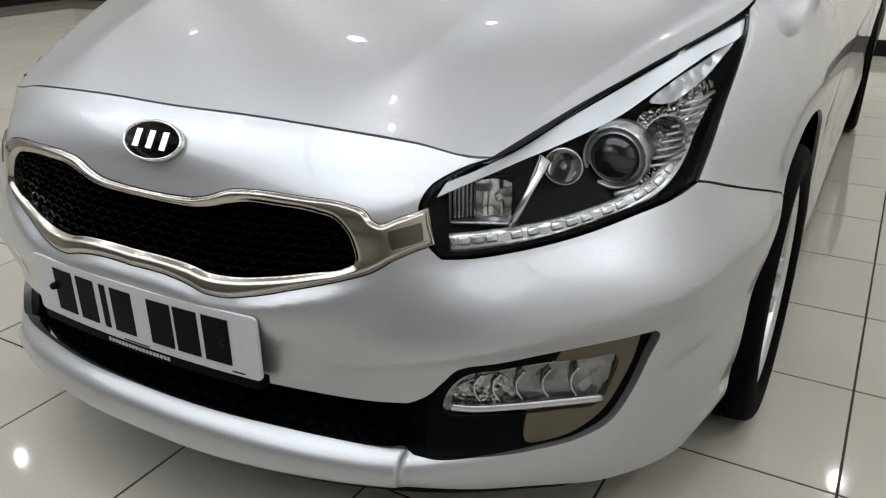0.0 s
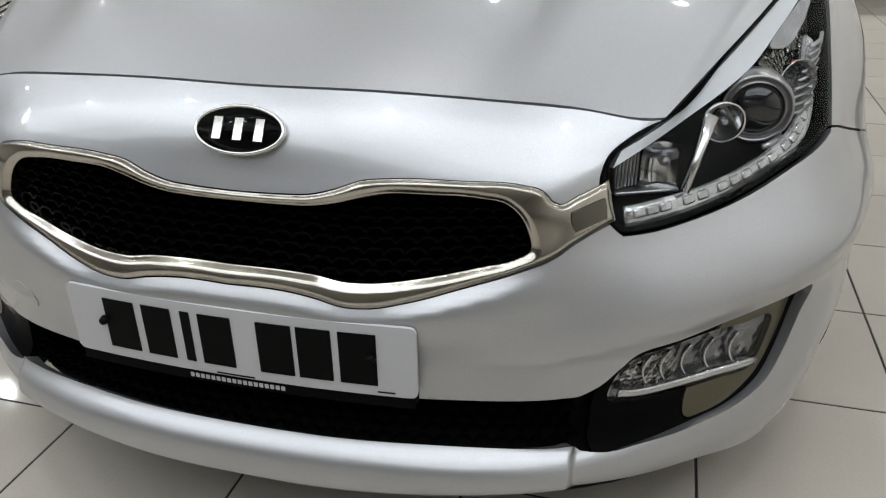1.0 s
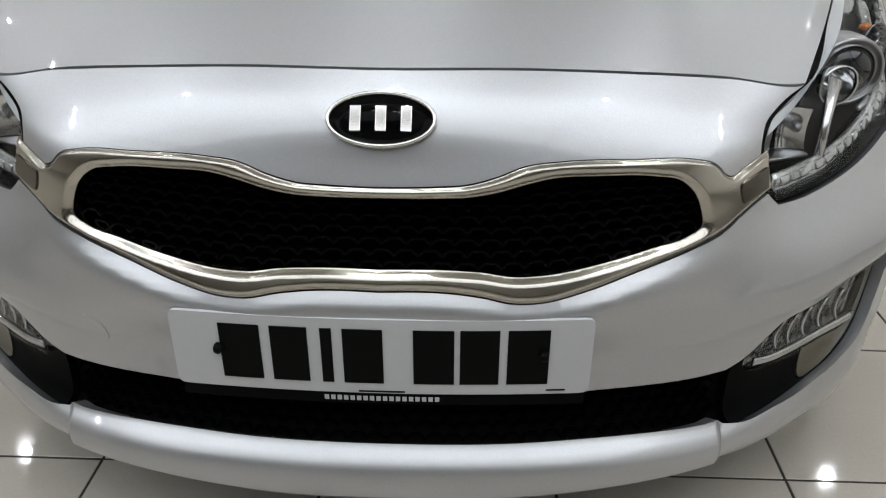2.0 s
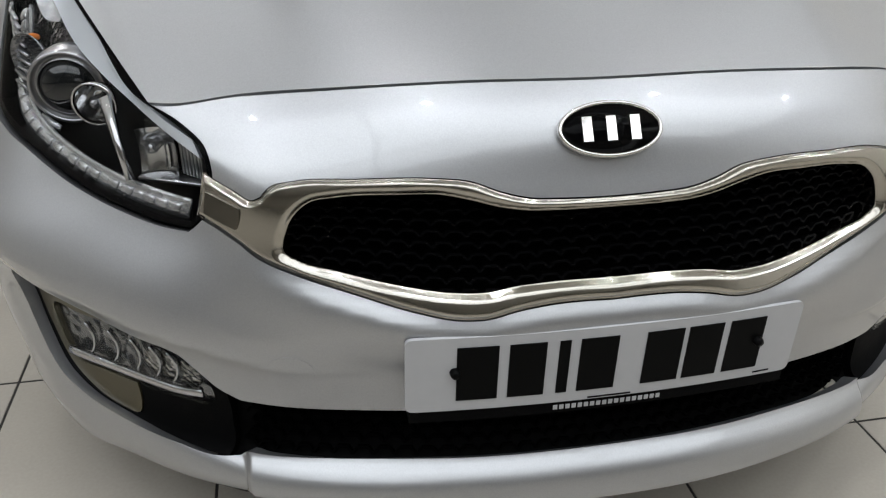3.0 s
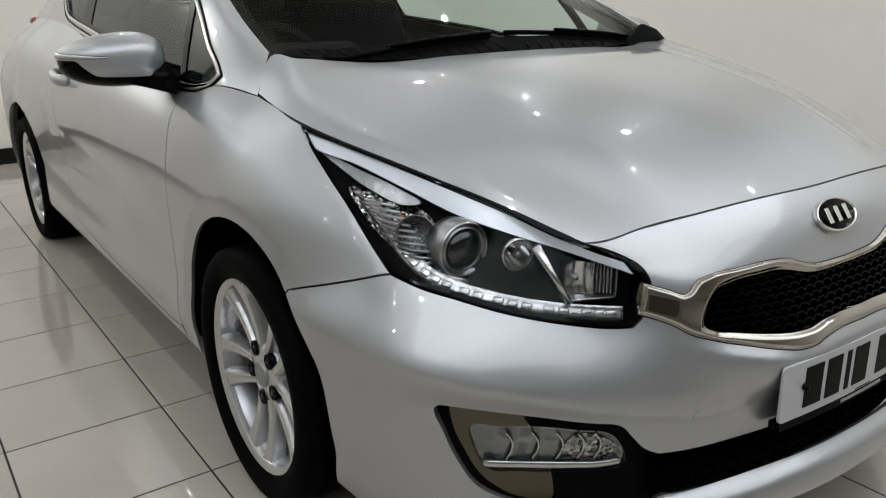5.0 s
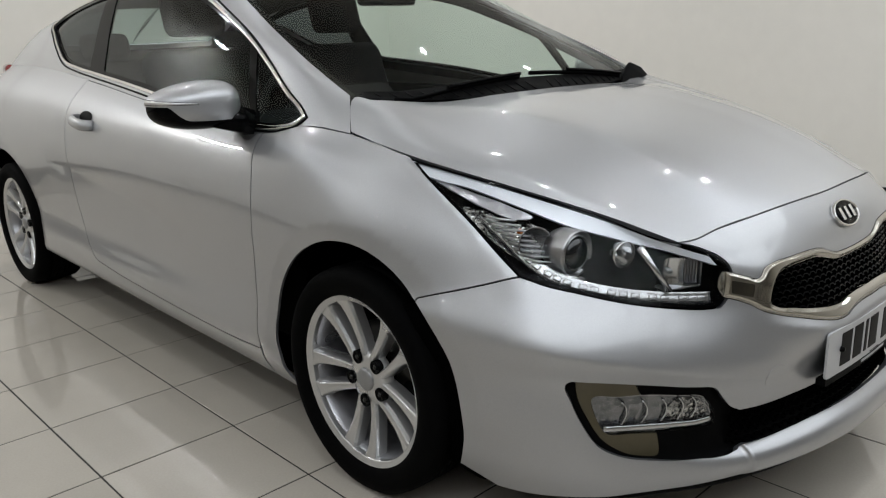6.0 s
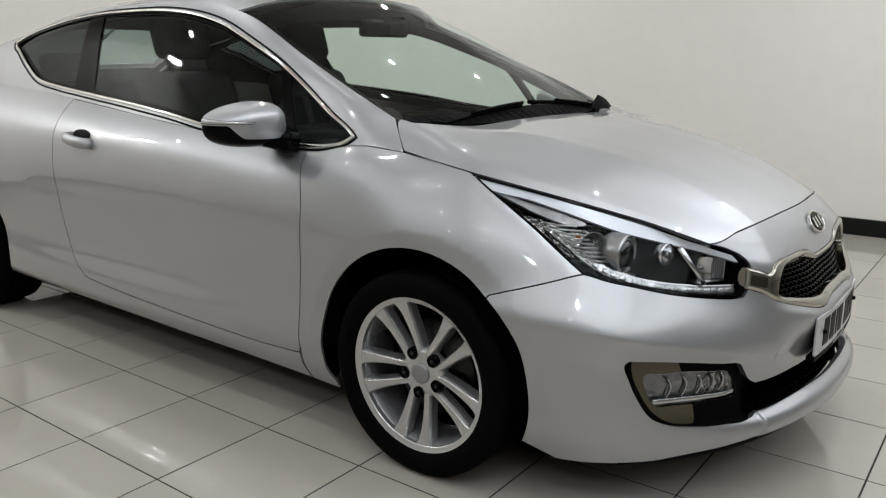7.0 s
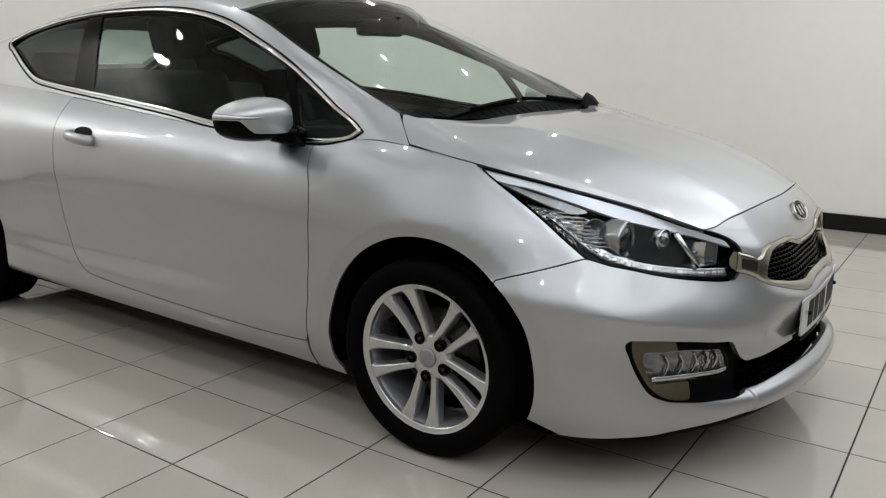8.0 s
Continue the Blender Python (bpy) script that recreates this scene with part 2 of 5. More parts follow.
class Skin:
    """A smooth surface lofted through rows of points; u runs along the rows, v across them, both in metres."""

    def __init__(self, rows, mirror_first=False, mirror_last=False, per_u=20, per_v=14):
        g = np.array(rows, float)
        flip = np.array([-1, 1, 1])
        if mirror_first:
            g = np.concatenate([g[:, 1:2] * flip, g], 1)
        if mirror_last:
            g = np.concatenate([g, g[:, -2:-1] * flip], 1)
        uk = np.concatenate([[0], np.cumsum(np.linalg.norm(np.diff(g, axis=1), axis=2).mean(0))])
        vk = np.concatenate([[0], np.cumsum(np.linalg.norm(np.diff(g, axis=0), axis=2).mean(1))])
        a = dense(g.transpose(1, 0, 2), uk, per_u).transpose(1, 0, 2)
        us = dense(uk[:, None], uk, per_u)[:, 0]
        lo = per_u if mirror_first else 0
        hi = len(us) - per_u if mirror_last else len(us)
        a, us = a[:, lo:hi], us[lo:hi] - us[lo]
        self.g = dense(a, vk, per_v)
        self.u, self.v = us, dense(vk[:, None], vk, per_v)[:, 0]
        gu = np.gradient(self.g, self.u, axis=1)
        gv = np.gradient(self.g, self.v, axis=0)
        n = np.cross(gu, gv)
        self.n = n / np.maximum(np.linalg.norm(n, axis=2, keepdims=True), 1e-9)
        self.gu, self.gv = gu, gv
        self.u_rows = uk - (uk[1] if mirror_first else 0)
        self.v_rows = vk

    def _mix(self, field, uv):
        uv = np.asarray(uv, float).reshape(-1, 2)
        u = np.clip(uv[:, 0], self.u[0], self.u[-1])
        v = np.clip(uv[:, 1], self.v[0], self.v[-1])
        i = np.clip(np.searchsorted(self.u, u, side="right") - 1, 0, len(self.u) - 2)
        j = np.clip(np.searchsorted(self.v, v, side="right") - 1, 0, len(self.v) - 2)
        a = ((u - self.u[i]) / (self.u[i + 1] - self.u[i]))[:, None]
        b = ((v - self.v[j]) / (self.v[j + 1] - self.v[j]))[:, None]
        return field[j, i] * (1 - a) * (1 - b) + field[j, i + 1] * a * (1 - b) + field[j + 1, i] * (1 - a) * b + field[j + 1, i + 1] * a * b

    def at(self, uv, off=0.0):
        p = self._mix(self.g, uv)
        return p + off * self.normal(uv) if np.any(off) else p

    def normal(self, uv):
        n = self._mix(self.n, uv)
        return n / np.maximum(np.linalg.norm(n, axis=1, keepdims=True), 1e-9)

    def find(self, points):
        """The u, v of the surface's points nearest to those given."""
        p = np.asarray(points, float).reshape(-1, 3)
        flat = self.g.reshape(-1, 3)
        k = np.array([np.argmin(((flat - q) ** 2).sum(1)) for q in p])
        uv = np.stack([self.u[k % len(self.u)], self.v[k // len(self.u)]], 1)
        for _ in range(4):
            e = p - self.at(uv)
            a, b = self._mix(self.gu, uv), self._mix(self.gv, uv)
            aa, ab, bb, ea, eb = (a * a).sum(1), (a * b).sum(1), (b * b).sum(1), (e * a).sum(1), (e * b).sum(1)
            det = np.maximum(aa * bb - ab * ab, 1e-9)
            step = np.stack([(ea * bb - eb * ab) / det, (eb * aa - ea * ab) / det], 1)
            uv = uv + np.clip(step, -0.02, 0.02)
            uv[:, 0] = np.clip(uv[:, 0], self.u[0], self.u[-1])
            uv[:, 1] = np.clip(uv[:, 1], self.v[0], self.v[-1])
        return uv

    def path(self, points, per=10, closed=False):
        return self.find(spline(points, per, closed))


def inside(pts, poly):
    x, y = pts[:, 0:1], pts[:, 1:2]
    a, b = poly, np.roll(poly, -1, 0)
    with np.errstate(divide="ignore", invalid="ignore"):
        cross = ((a[:, 1] > y) != (b[:, 1] > y)) & (x < (b[:, 0] - a[:, 0]) * (y - a[:, 1]) / (b[:, 1] - a[:, 1]) + a[:, 0])
    return cross.sum(1) % 2 == 1


def clean(poly, least=0.0012):
    keep = [poly[0]]
    for q in poly[1:]:
        if np.hypot(*(q - keep[-1])) > least:
            keep.append(q)
    if np.hypot(*(keep[0] - keep[-1])) < least:
        keep.pop()
    return np.array(keep)


def inset(poly, d):
    """The closed outline moved inwards by d (outwards where d is negative)."""
    poly = clean(poly)
    area = 0.5 * (poly[:, 0] * np.roll(poly[:, 1], -1) - poly[:, 1] * np.roll(poly[:, 0], -1)).sum()
    a, b, c = np.roll(poly, 1, 0), poly, np.roll(poly, -1, 0)
    e1, e2 = b - a, c - b
    n1, n2 = np.stack([-e1[:, 1], e1[:, 0]], 1), np.stack([-e2[:, 1], e2[:, 0]], 1)
    n1 /= np.linalg.norm(n1, axis=1, keepdims=True)
    n2 /= np.linalg.norm(n2, axis=1, keepdims=True)
    n = n1 + n2
    n /= np.maximum(np.linalg.norm(n, axis=1, keepdims=True), 0.3)
    k = np.clip((n * n1).sum(1, keepdims=True), 0.5, 1)
    return clean(poly + (1 if area > 0 else -1) * d * n / k)


def sheet(skin, outline, holes=(), step=0.014, off=0.0, depth=0.012, lift=None, pull=None):
    """Vertices, faces and normals of a panel cut from a skin: smooth outside, with its edges turned inwards by depth."""
    outline = clean(np.asarray(outline))
    holes = [clean(np.asarray(h)) for h in holes]
    lo, hi = outline.min(0), outline.max(0)
    gx, gy = np.meshgrid(np.arange(lo[0], hi[0], step), np.arange(lo[1], hi[1], step))
    pts = np.stack([gx.ravel(), gy.ravel()], 1) + 1e-4
    ok = inside(pts, outline)
    for h in holes:
        ok &= ~inside(pts, h)
    pts = pts[ok]
    loops = [outline, *holes]
    for loop in loops:
        if len(pts):
            far = np.array([((loop - q) ** 2).sum(1).min() for q in pts]) > (0.45 * step) ** 2
            pts = pts[far]
    co, edges = [], []
    for loop in loops:
        base, n = len(co), len(loop)
        co += [Vector(q) for q in loop]
        edges += [(base + i, base + (i + 1) % n) for i in range(n)]
    co += [Vector(q) for q in pts]
    res = delaunay_2d_cdt(co, edges, [], 0, 1e-6)
    uv = np.array([tuple(c) for c in res[0]])
    tri = np.array([f for f in res[2]])
    mid = uv[tri].mean(1)
    ok = inside(mid, outline)
    for h in holes:
        ok &= ~inside(mid, h)
    a, b, c = uv[tri[:, 0]], uv[tri[:, 1]], uv[tri[:, 2]]
    area = (b[:, 0] - a[:, 0]) * (c[:, 1] - a[:, 1]) - (b[:, 1] - a[:, 1]) * (c[:, 0] - a[:, 0])
    tri = tri[ok & (np.abs(area) > 1e-10)]
    used = np.unique(tri)
    remap = -np.ones(len(uv), int)
    remap[used] = np.arange(len(used))
    uv, tri = uv[used], remap[tri]
    n = skin.normal(uv)
    way = n if pull is None else np.repeat(-np.array([pull], float) / np.linalg.norm(pull), len(uv), 0)
    p = skin.at(uv) + off * way
    if lift is not None:
        p = p + n * lift(uv)[:, None]
        e = 0.0015
        du, dv = np.array([e, 0]), np.array([0, e])
        su = (lift(uv + du) - lift(uv - du)) / (2 * e)
        sv = (lift(uv + dv) - lift(uv - dv)) / (2 * e)
        gu, gv = skin._mix(skin.gu, uv), skin._mix(skin.gv, uv)
        n = n - su[:, None] * gu / np.maximum((gu * gu).sum(1, keepdims=True), 1e-6) - sv[:, None] * gv / np.maximum((gv * gv).sum(1, keepdims=True), 1e-6)
        n = n / np.linalg.norm(n, axis=1, keepdims=True)
    a, b, c = p[tri[:, 0]], p[tri[:, 1]], p[tri[:, 2]]
    fn = np.cross(b - a, c - a)
    flip = (fn * n[tri[:, 0]]).sum(1) < 0
    tri[flip] = tri[flip][:, ::-1]
    faces = [tuple(f) for f in tri]
    if depth:
        count = {}
        for f in faces:
            for k in range(3):
                e = (f[k], f[(k + 1) % 3])
                count[e] = count.get(e, 0) + 1
        rim = [e for e in count if (e[1], e[0]) not in count]
        verts, normals = list(p), list(n)
        for i, j in rim:
            if abs(p[i][0]) < 1e-5 and abs(p[j][0]) < 1e-5:
                continue
            side = np.cross(p[j] - p[i], n[i])
            side = side / max(np.linalg.norm(side), 1e-9)
            k = len(verts)
            verts += [p[i], p[j], p[j] - depth * way[j], p[i] - depth * way[i]]
            normals += [side] * 4
            faces.append((k + 1, k, k + 3, k + 2))
        p, n = np.array(verts), np.array(normals)
    return p, faces, n


def mirrored(data):
    p, faces, n = data
    s = np.array([-1, 1, 1])
    return p * s, [tuple(reversed(f)) for f in faces], n * s


def joined(*datas):
    ps, fs, ns, k = [], [], [], 0
    for p, f, n in datas:
        ps.append(p)
        ns.append(n)
        fs += [tuple(i + k for i in q) for q in f]
        k += len(p)
    return np.concatenate(ps), fs, np.concatenate(ns)


def welded(data):
    """The two halves of a panel sewn together along the car's middle."""
    p, faces, n = data
    key, back, out = {}, [], []
    for i, q in enumerate(p):
        k = (0, round(q[1], 4), round(q[2], 4)) if abs(q[0]) < 2e-4 else i
        if k not in key:
            key[k] = len(out)
            out.append(i)
        back.append(key[k])
    faces = [tuple(back[i] for i in f) for f in faces]
    return p[out], [f for f in faces if len(set(f)) == len(f)], n[out]


def put(name, data, mat, parent, label=""):
    return mesh_part(name, data[0], data[1], mat, parent, label, data[2])


def strip(path, normals, profile, closed=False):
    """A profile (pairs: sideways, outwards) drawn along a path of points with outward normals."""
    p, n = np.asarray(path, float), np.asarray(normals, float)
    if closed:
        t = np.roll(p, -1, 0) - np.roll(p, 1, 0)
    else:
        t = np.gradient(p, axis=0)
    t /= np.maximum(np.linalg.norm(t, axis=1, keepdims=True), 1e-9)
    n = n - (n * t).sum(1, keepdims=True) * t
    n /= np.maximum(np.linalg.norm(n, axis=1, keepdims=True), 1e-9)
    side = np.cross(n, t)
    m, k = len(p), len(profile)
    verts = np.concatenate([p[:, None] + side[:, None] * np.array(profile)[None, :, 0:1] + n[:, None] * np.array(profile)[None, :, 1:2]], 1).reshape(-1, 3)
    faces = []
    for i in range(m if closed else m - 1):
        j = (i + 1) % m
        for q in range(k):
            r = (q + 1) % k
            faces.append((i * k + q, i * k + r, j * k + r, j * k + q))
    if not closed:
        faces += [tuple(range(k)), tuple(range((m - 1) * k, m * k))[::-1]]
    return verts, faces


def loop_part(name, path, normals, profile, mat, parent, label="", closed=False, flip=False):
    verts, faces = strip(path, normals, profile, closed)
    if flip:
        verts, faces = verts * np.array([-1, 1, 1]), [f[::-1] for f in faces]
    bm = bmesh.new()
    vs = [bm.verts.new(v) for v in verts]
    for f in faces:
        try:
            bm.faces.new([vs[i] for i in f])
        except ValueError:
            pass
    bmesh.ops.recalc_face_normals(bm, faces=bm.faces)
    return part(name, bm, mat, parent, label)


def rounded(w, h, bulge=0.5, n=5):
    """A rounded bar's outline, w wide and h high, seated at 0."""
    out = [(-w / 2, -0.002)]
    for i in range(n + 1):
        a = math.pi * (1 - i / n)
        out.append((math.cos(a) * w / 2, h * (1 - bulge) + h * bulge * math.sin(a)))
    return out + [(w / 2, -0.002)]


def lathe(profile, n=48, axis="x"):
    """A bmesh turned from (along, radius) pairs round the x axis."""
    bm = bmesh.new()
    rings = []
    for a, r in profile:
        if r < 1e-6:
            rings.append([bm.verts.new((a, 0, 0))])
        else:
            rings.append([bm.verts.new((a, r * math.cos(2 * math.pi * i / n), r * math.sin(2 * math.pi * i / n))) for i in range(n)])
    for p, q in zip(rings, rings[1:]):
        for i in range(n):
            j = (i + 1) % n
            f = [p[0], q[i], q[j]] if len(p) == 1 else ([p[i], q[0], p[j]] if len(q) == 1 else [p[i], q[i], q[j], p[j]])
            bm.faces.new(f)
    bmesh.ops.recalc_face_normals(bm, faces=bm.faces)
    if axis == "z":
        bmesh.ops.transform(bm, matrix=Matrix.Rotation(radians(-90), 4, "Y"), verts=bm.verts)
    if axis == "y":
        bmesh.ops.transform(bm, matrix=Matrix.Rotation(radians(90), 4, "Z"), verts=bm.verts)
    return bm


def box(x0, x1, y0, y1, z0, z1, bevel=0.0, seg=2):
    bm = bmesh.new()
    bmesh.ops.create_cube(bm, size=1)
    for v in bm.verts:
        v.co = Vector(((x0 + x1) / 2 + v.co.x * (x1 - x0), (y0 + y1) / 2 + v.co.y * (y1 - y0), (z0 + z1) / 2 + v.co.z * (z1 - z0)))
    if bevel:
        bmesh.ops.bevel(bm, geom=bm.edges, offset=bevel, segments=seg, profile=0.5, affect="EDGES")
    return bm


def moved(bm, m):
    bmesh.ops.transform(bm, matrix=m, verts=bm.verts)
    return bm


def flat_shape(outline, depth, bevel=0.0):
    """A plate of that outline (x, z) with its front at y = -depth and its back at y = 0."""
    bm = bmesh.new()
    front = [bm.verts.new((x, -depth, z)) for x, z in outline]
    back = [bm.verts.new((x, 0, z)) for x, z in outline]
    bm.faces.new(front)
    bm.faces.new(back[::-1])
    n = len(outline)
    for i in range(n):
        bm.faces.new((front[i], front[(i + 1) % n], back[(i + 1) % n], back[i]))
    bmesh.ops.recalc_face_normals(bm, faces=bm.faces)
    if bevel:
        edges = [e for e in bm.edges if all(v.co.y < -depth / 2 for v in e.verts)]
        bmesh.ops.bevel(bm, geom=edges, offset=bevel, segments=2, profile=0.5, affect="EDGES")
    return bm


# ---- the room ----
def wall(name, x0, x1, y0, y1, z0=-0.1, z1=ROOM_H + 0.1, mat=None, label=""):
    return tagged(part(name, box(x0, x1, y0, y1, z0, z1), mat or WALL, smooth=False), label, "wall", kind="structure")


T = 0.15
wall("wall_north", ROOM_W - T, ROOM_E + T, ROOM_N, ROOM_N + T, label="plain cream painted showroom wall")
wall("wall_south", ROOM_W - T, ROOM_E + T, ROOM_S - T, ROOM_S, label="plain cream painted showroom wall")
wall("wall_east", ROOM_E, ROOM_E + T, ROOM_S, ROOM_N, label="plain cream painted showroom wall")
wall("wall_west", ROOM_W - T, ROOM_W, ROOM_S, ROOM_N, label="plain cream painted showroom wall")
tagged(part("ceiling", box(ROOM_W - T, ROOM_E + T, ROOM_S - T, ROOM_N + T, ROOM_H, ROOM_H + T), CEILING, smooth=False), "plain white painted ceiling with recessed spots", "ceiling", kind="structure")


def skirting(x0, x1, y0, y1):
    tagged(part("baseboard", box(x0, x1, y0, y1, 0, 0.115, 0.004), SKIRTING, smooth=False), "black skirting board along a cream wall", "skirting board", kind="structure")


skirting(ROOM_W + 0.02, ROOM_E - 0.02, ROOM_N - 0.018, ROOM_N - 0.001)
skirting(ROOM_W + 0.02, ROOM_E - 0.02, ROOM_S + 0.001, ROOM_S + 0.018)
skirting(ROOM_E - 0.018, ROOM_E - 0.001, ROOM_S, ROOM_N)
skirting(ROOM_W + 0.001, ROOM_W + 0.018, ROOM_S, ROOM_N)


def ceiling_spot(x, y):
    lamp = tagged(new("ceiling_spot"), "small round recessed ceiling spot with white rim", "ceiling lamp", "ceiling spots")
    lamp.location = (x, y, ROOM_H)
    part("rim", lathe([(-0.001, 0.037), (-0.010, 0.040), (-0.009, 0.052), (-0.001, 0.055)], 20, "z"), LAMP_TRIM, lamp)
    part("bulb", lathe([(-0.0015, 0.0), (-0.0015, 0.0365)], 20, "z"), BULB, lamp)
    return lamp


first_spot = None
for sx in SPOT_XS:
    for sy in SPOT_YS:
        if first_spot is None:
            first_spot = ceiling_spot(sx, sy)
        else:
            copy_thing(first_spot, pose(sx, sy, ROOM_H))


def ceiling_panel(x, y):
    lamp = tagged(new("ceiling_panel"), "large flat luminous ceiling panel with white frame", "ceiling lamp", "ceiling panels")
    lamp.location = (x, y, ROOM_H)
    bm = bmesh.new()
    for bar in ((-.893, .893, -.755, -.738), (-.893, .893, .738, .755), (-.893, -.876, -.738, .738), (.876, .893, -.738, .738)):
        ret = bmesh.ops.create_cube(bm, size=1)
        for v in ret["verts"]:
            v.co = Vector(((bar[0] + bar[1]) / 2 + v.co.x * (bar[1] - bar[0]), (bar[2] + bar[3]) / 2 + v.co.y * (bar[3] - bar[2]), -.010 + v.co.z * .018))
    part("frame", bm, LAMP_TRIM, lamp, smooth=False)
    part("diffuser", box(-.875, .875, -.737, .737, -.010, -.001), PANEL_GLOW, lamp, smooth=False)
    return lamp


first_panel = None
for px in PANEL_XS:
    for py in PANEL_YS:
        if first_panel is None:
            first_panel = ceiling_panel(px, py)
        else:
            copy_thing(first_panel, pose(px, py, ROOM_H))

wash = tagged(new("ceiling_lamp"), "large round flush ceiling lamp near the end wall", "ceiling lamp")
wash.location = (WASH_X, WASH_Y, ROOM_H)
part("rim", lathe([(-0.001, 0.098), (-0.014, 0.100), (-0.012, 0.116), (-0.001, 0.12)], 32, "z"), LAMP_TRIM, wash)
part("bulb", lathe([(-0.002, 0.0), (-0.002, 0.097)], 32, "z"), WASH_BULB, wash)


# ---- the car: its surfaces (half a car, x >= 0; nose towards -y, front axle at y = 0.9) ----
def around(front, side_x, side_z, tail):
    """A line round the body: ten points from the nose to the front axle, the side at fixed stations, two at the tail."""
    ys = (1.12, 1.335, 2.0, 2.65, 3.2, 3.58, 4.05)
    return front + [(x, y, z) for x, y, z in zip(side_x, ys, side_z)] + tail


BODY = Skin([
    around([(0, -.008, .197), (.17, .0, .196), (.33, .034, .193), (.45, .078, .188), (.54, .128, .181), (.64, .21, .17), (.72, .28, .165), (.79, .40, .155), (.825, .56, .15), (.83, .9, .15)],
           (.832, .835, .84, .84, .84, .84, .81), (.155, .165, .18, .19, .20, .21, .23), [(.58, 4.2, .27), (0, 4.26, .27)]),
    around([(0, -.036, .236), (.17, -.027, .235), (.33, .008, .231), (.45, .056, .225), (.54, .110, .22), (.64, .19, .22), (.735, .275, .222), (.81, .395, .225), (.86, .57, .23), (.875, .9, .23)],
           (.876, .877, .878, .878, .878, .88, .845), (.23, .235, .24, .24, .24, .25, .28), [(.6, 4.24, .30), (0, 4.30, .30)]),
    around([(0, -.033, .264), (.17, -.024, .263), (.33, .012, .253), (.45, .062, .243), (.54, .116, .242), (.64, .193, .25), (.738, .276, .26), (.816, .397, .27), (.868, .574, .275), (.882, .9, .275)],
           (.884, .885, .884, .883, .883, .885, .855), (.27, .27, .27, .27, .275, .285, .315), [(.61, 4.245, .33), (0, 4.305, .33)]),
    around([(0, -.012, .283), (.17, -.003, .281), (.33, .036, .27), (.45, .081, .258), (.54, .13, .26), (.645, .205, .275), (.745, .285, .29), (.825, .405, .305), (.878, .58, .31), (.888, .9, .31)],
           (.891, .892, .887, .885, .885, .888, .86), (.305, .30, .30, .30, .31, .32, .35), [(.62, 4.25, .36), (0, 4.31, .36)]),
    around([(0, .010, .40), (.17, .014, .40), (.31, .038, .40), (.44, .081, .405), (.541, .126, .41), (.643, .202, .42), (.743, .289, .43), (.827, .402, .44), (.885, .59, .44), (.896, .9, .44)],
           (.894, .888, .868, .870, .880, .893, .87), (.435, .43, .42, .42, .43, .44, .45), [(.64, 4.25, .46), (0, 4.31, .46)]),
    around([(0, -.006, .452), (.17, -.002, .452), (.31, .026, .454), (.44, .073, .457), (.549, .120, .462), (.655, .193, .471), (.757, .284, .482), (.838, .404, .492), (.8915, .595, .493), (.899, .9, .49)],
           (.896, .890, .870, .873, .884, .896, .87), (.488, .485, .485, .485, .49, .50, .51), [(.64, 4.25, .52), (0, 4.31, .52)]),
    around([(0, -.008, .482), (.17, -.004, .482), (.31, .027, .484), (.44, .076, .487), (.55, .124, .495), (.657, .199, .505), (.76, .292, .517), (.842, .42, .529), (.893, .60, .53), (.901, .9, .54)],
           (.897, .892, .875, .878, .888, .899, .87), (.54, .54, .55, .55, .55, .56, .57), [(.64, 4.25, .58), (0, 4.31, .58)]),
    around([(0, .03, .56), (.17, .033, .56), (.31, .056, .565), (.42, .085, .57), (.50, .135, .575), (.59, .20, .583), (.685, .295, .60), (.775, .425, .637), (.873, .64, .60), (.903, .9, .62)],
           (.899, .895, .889, .890, .895, .902, .87), (.63, .64, .66, .67, .67, .67, .67), [(.64, 4.24, .68), (0, 4.30, .68)]),
    around([(0, .062, .64), (.17, .062, .64), (.31, .075, .642), (.41, .095, .64), (.475, .14, .648), (.57, .235, .665), (.67, .36, .688), (.765, .51, .71), (.84, .67, .712), (.885, .9, .715)],
           (.887, .886, .884, .882, .884, .89, .86), (.725, .735, .75, .77, .78, .78, .78), [(.63, 4.23, .78), (0, 4.29, .78)]),
    around([(0, .085, .695), (.17, .09, .695), (.31, .108, .69), (.42, .133, .682), (.505, .178, .68), (.598, .31, .718), (.685, .465, .752), (.757, .607, .783), (.812, .75, .798), (.832, .95, .822)],
           (.850, .853, .856, .848, .838, .835, .80), (.848, .832, .85, .88, .90, .92, .90), [(.6, 4.21, .88), (0, 4.27, .88)]),
    [(0, .135, .742), (.17, .142, .742), (.31, .158, .735), (.43, .182, .724), (.537, .215, .709), (.62, .385, .767), (.69, .56, .812), (.735, .69, .842), (.763, .79, .864), (.749, 1.03, .90),
     (.777, 1.195, .913), (.792, 1.335, .888), (.785, 2.0, .928), (.745, 2.65, .983), (.715, 3.2, 1.025), (.70, 3.58, 1.04), (.66, 4.05, 1.03), (.5, 4.2, .98), (0, 4.25, .98)],
], True, True)

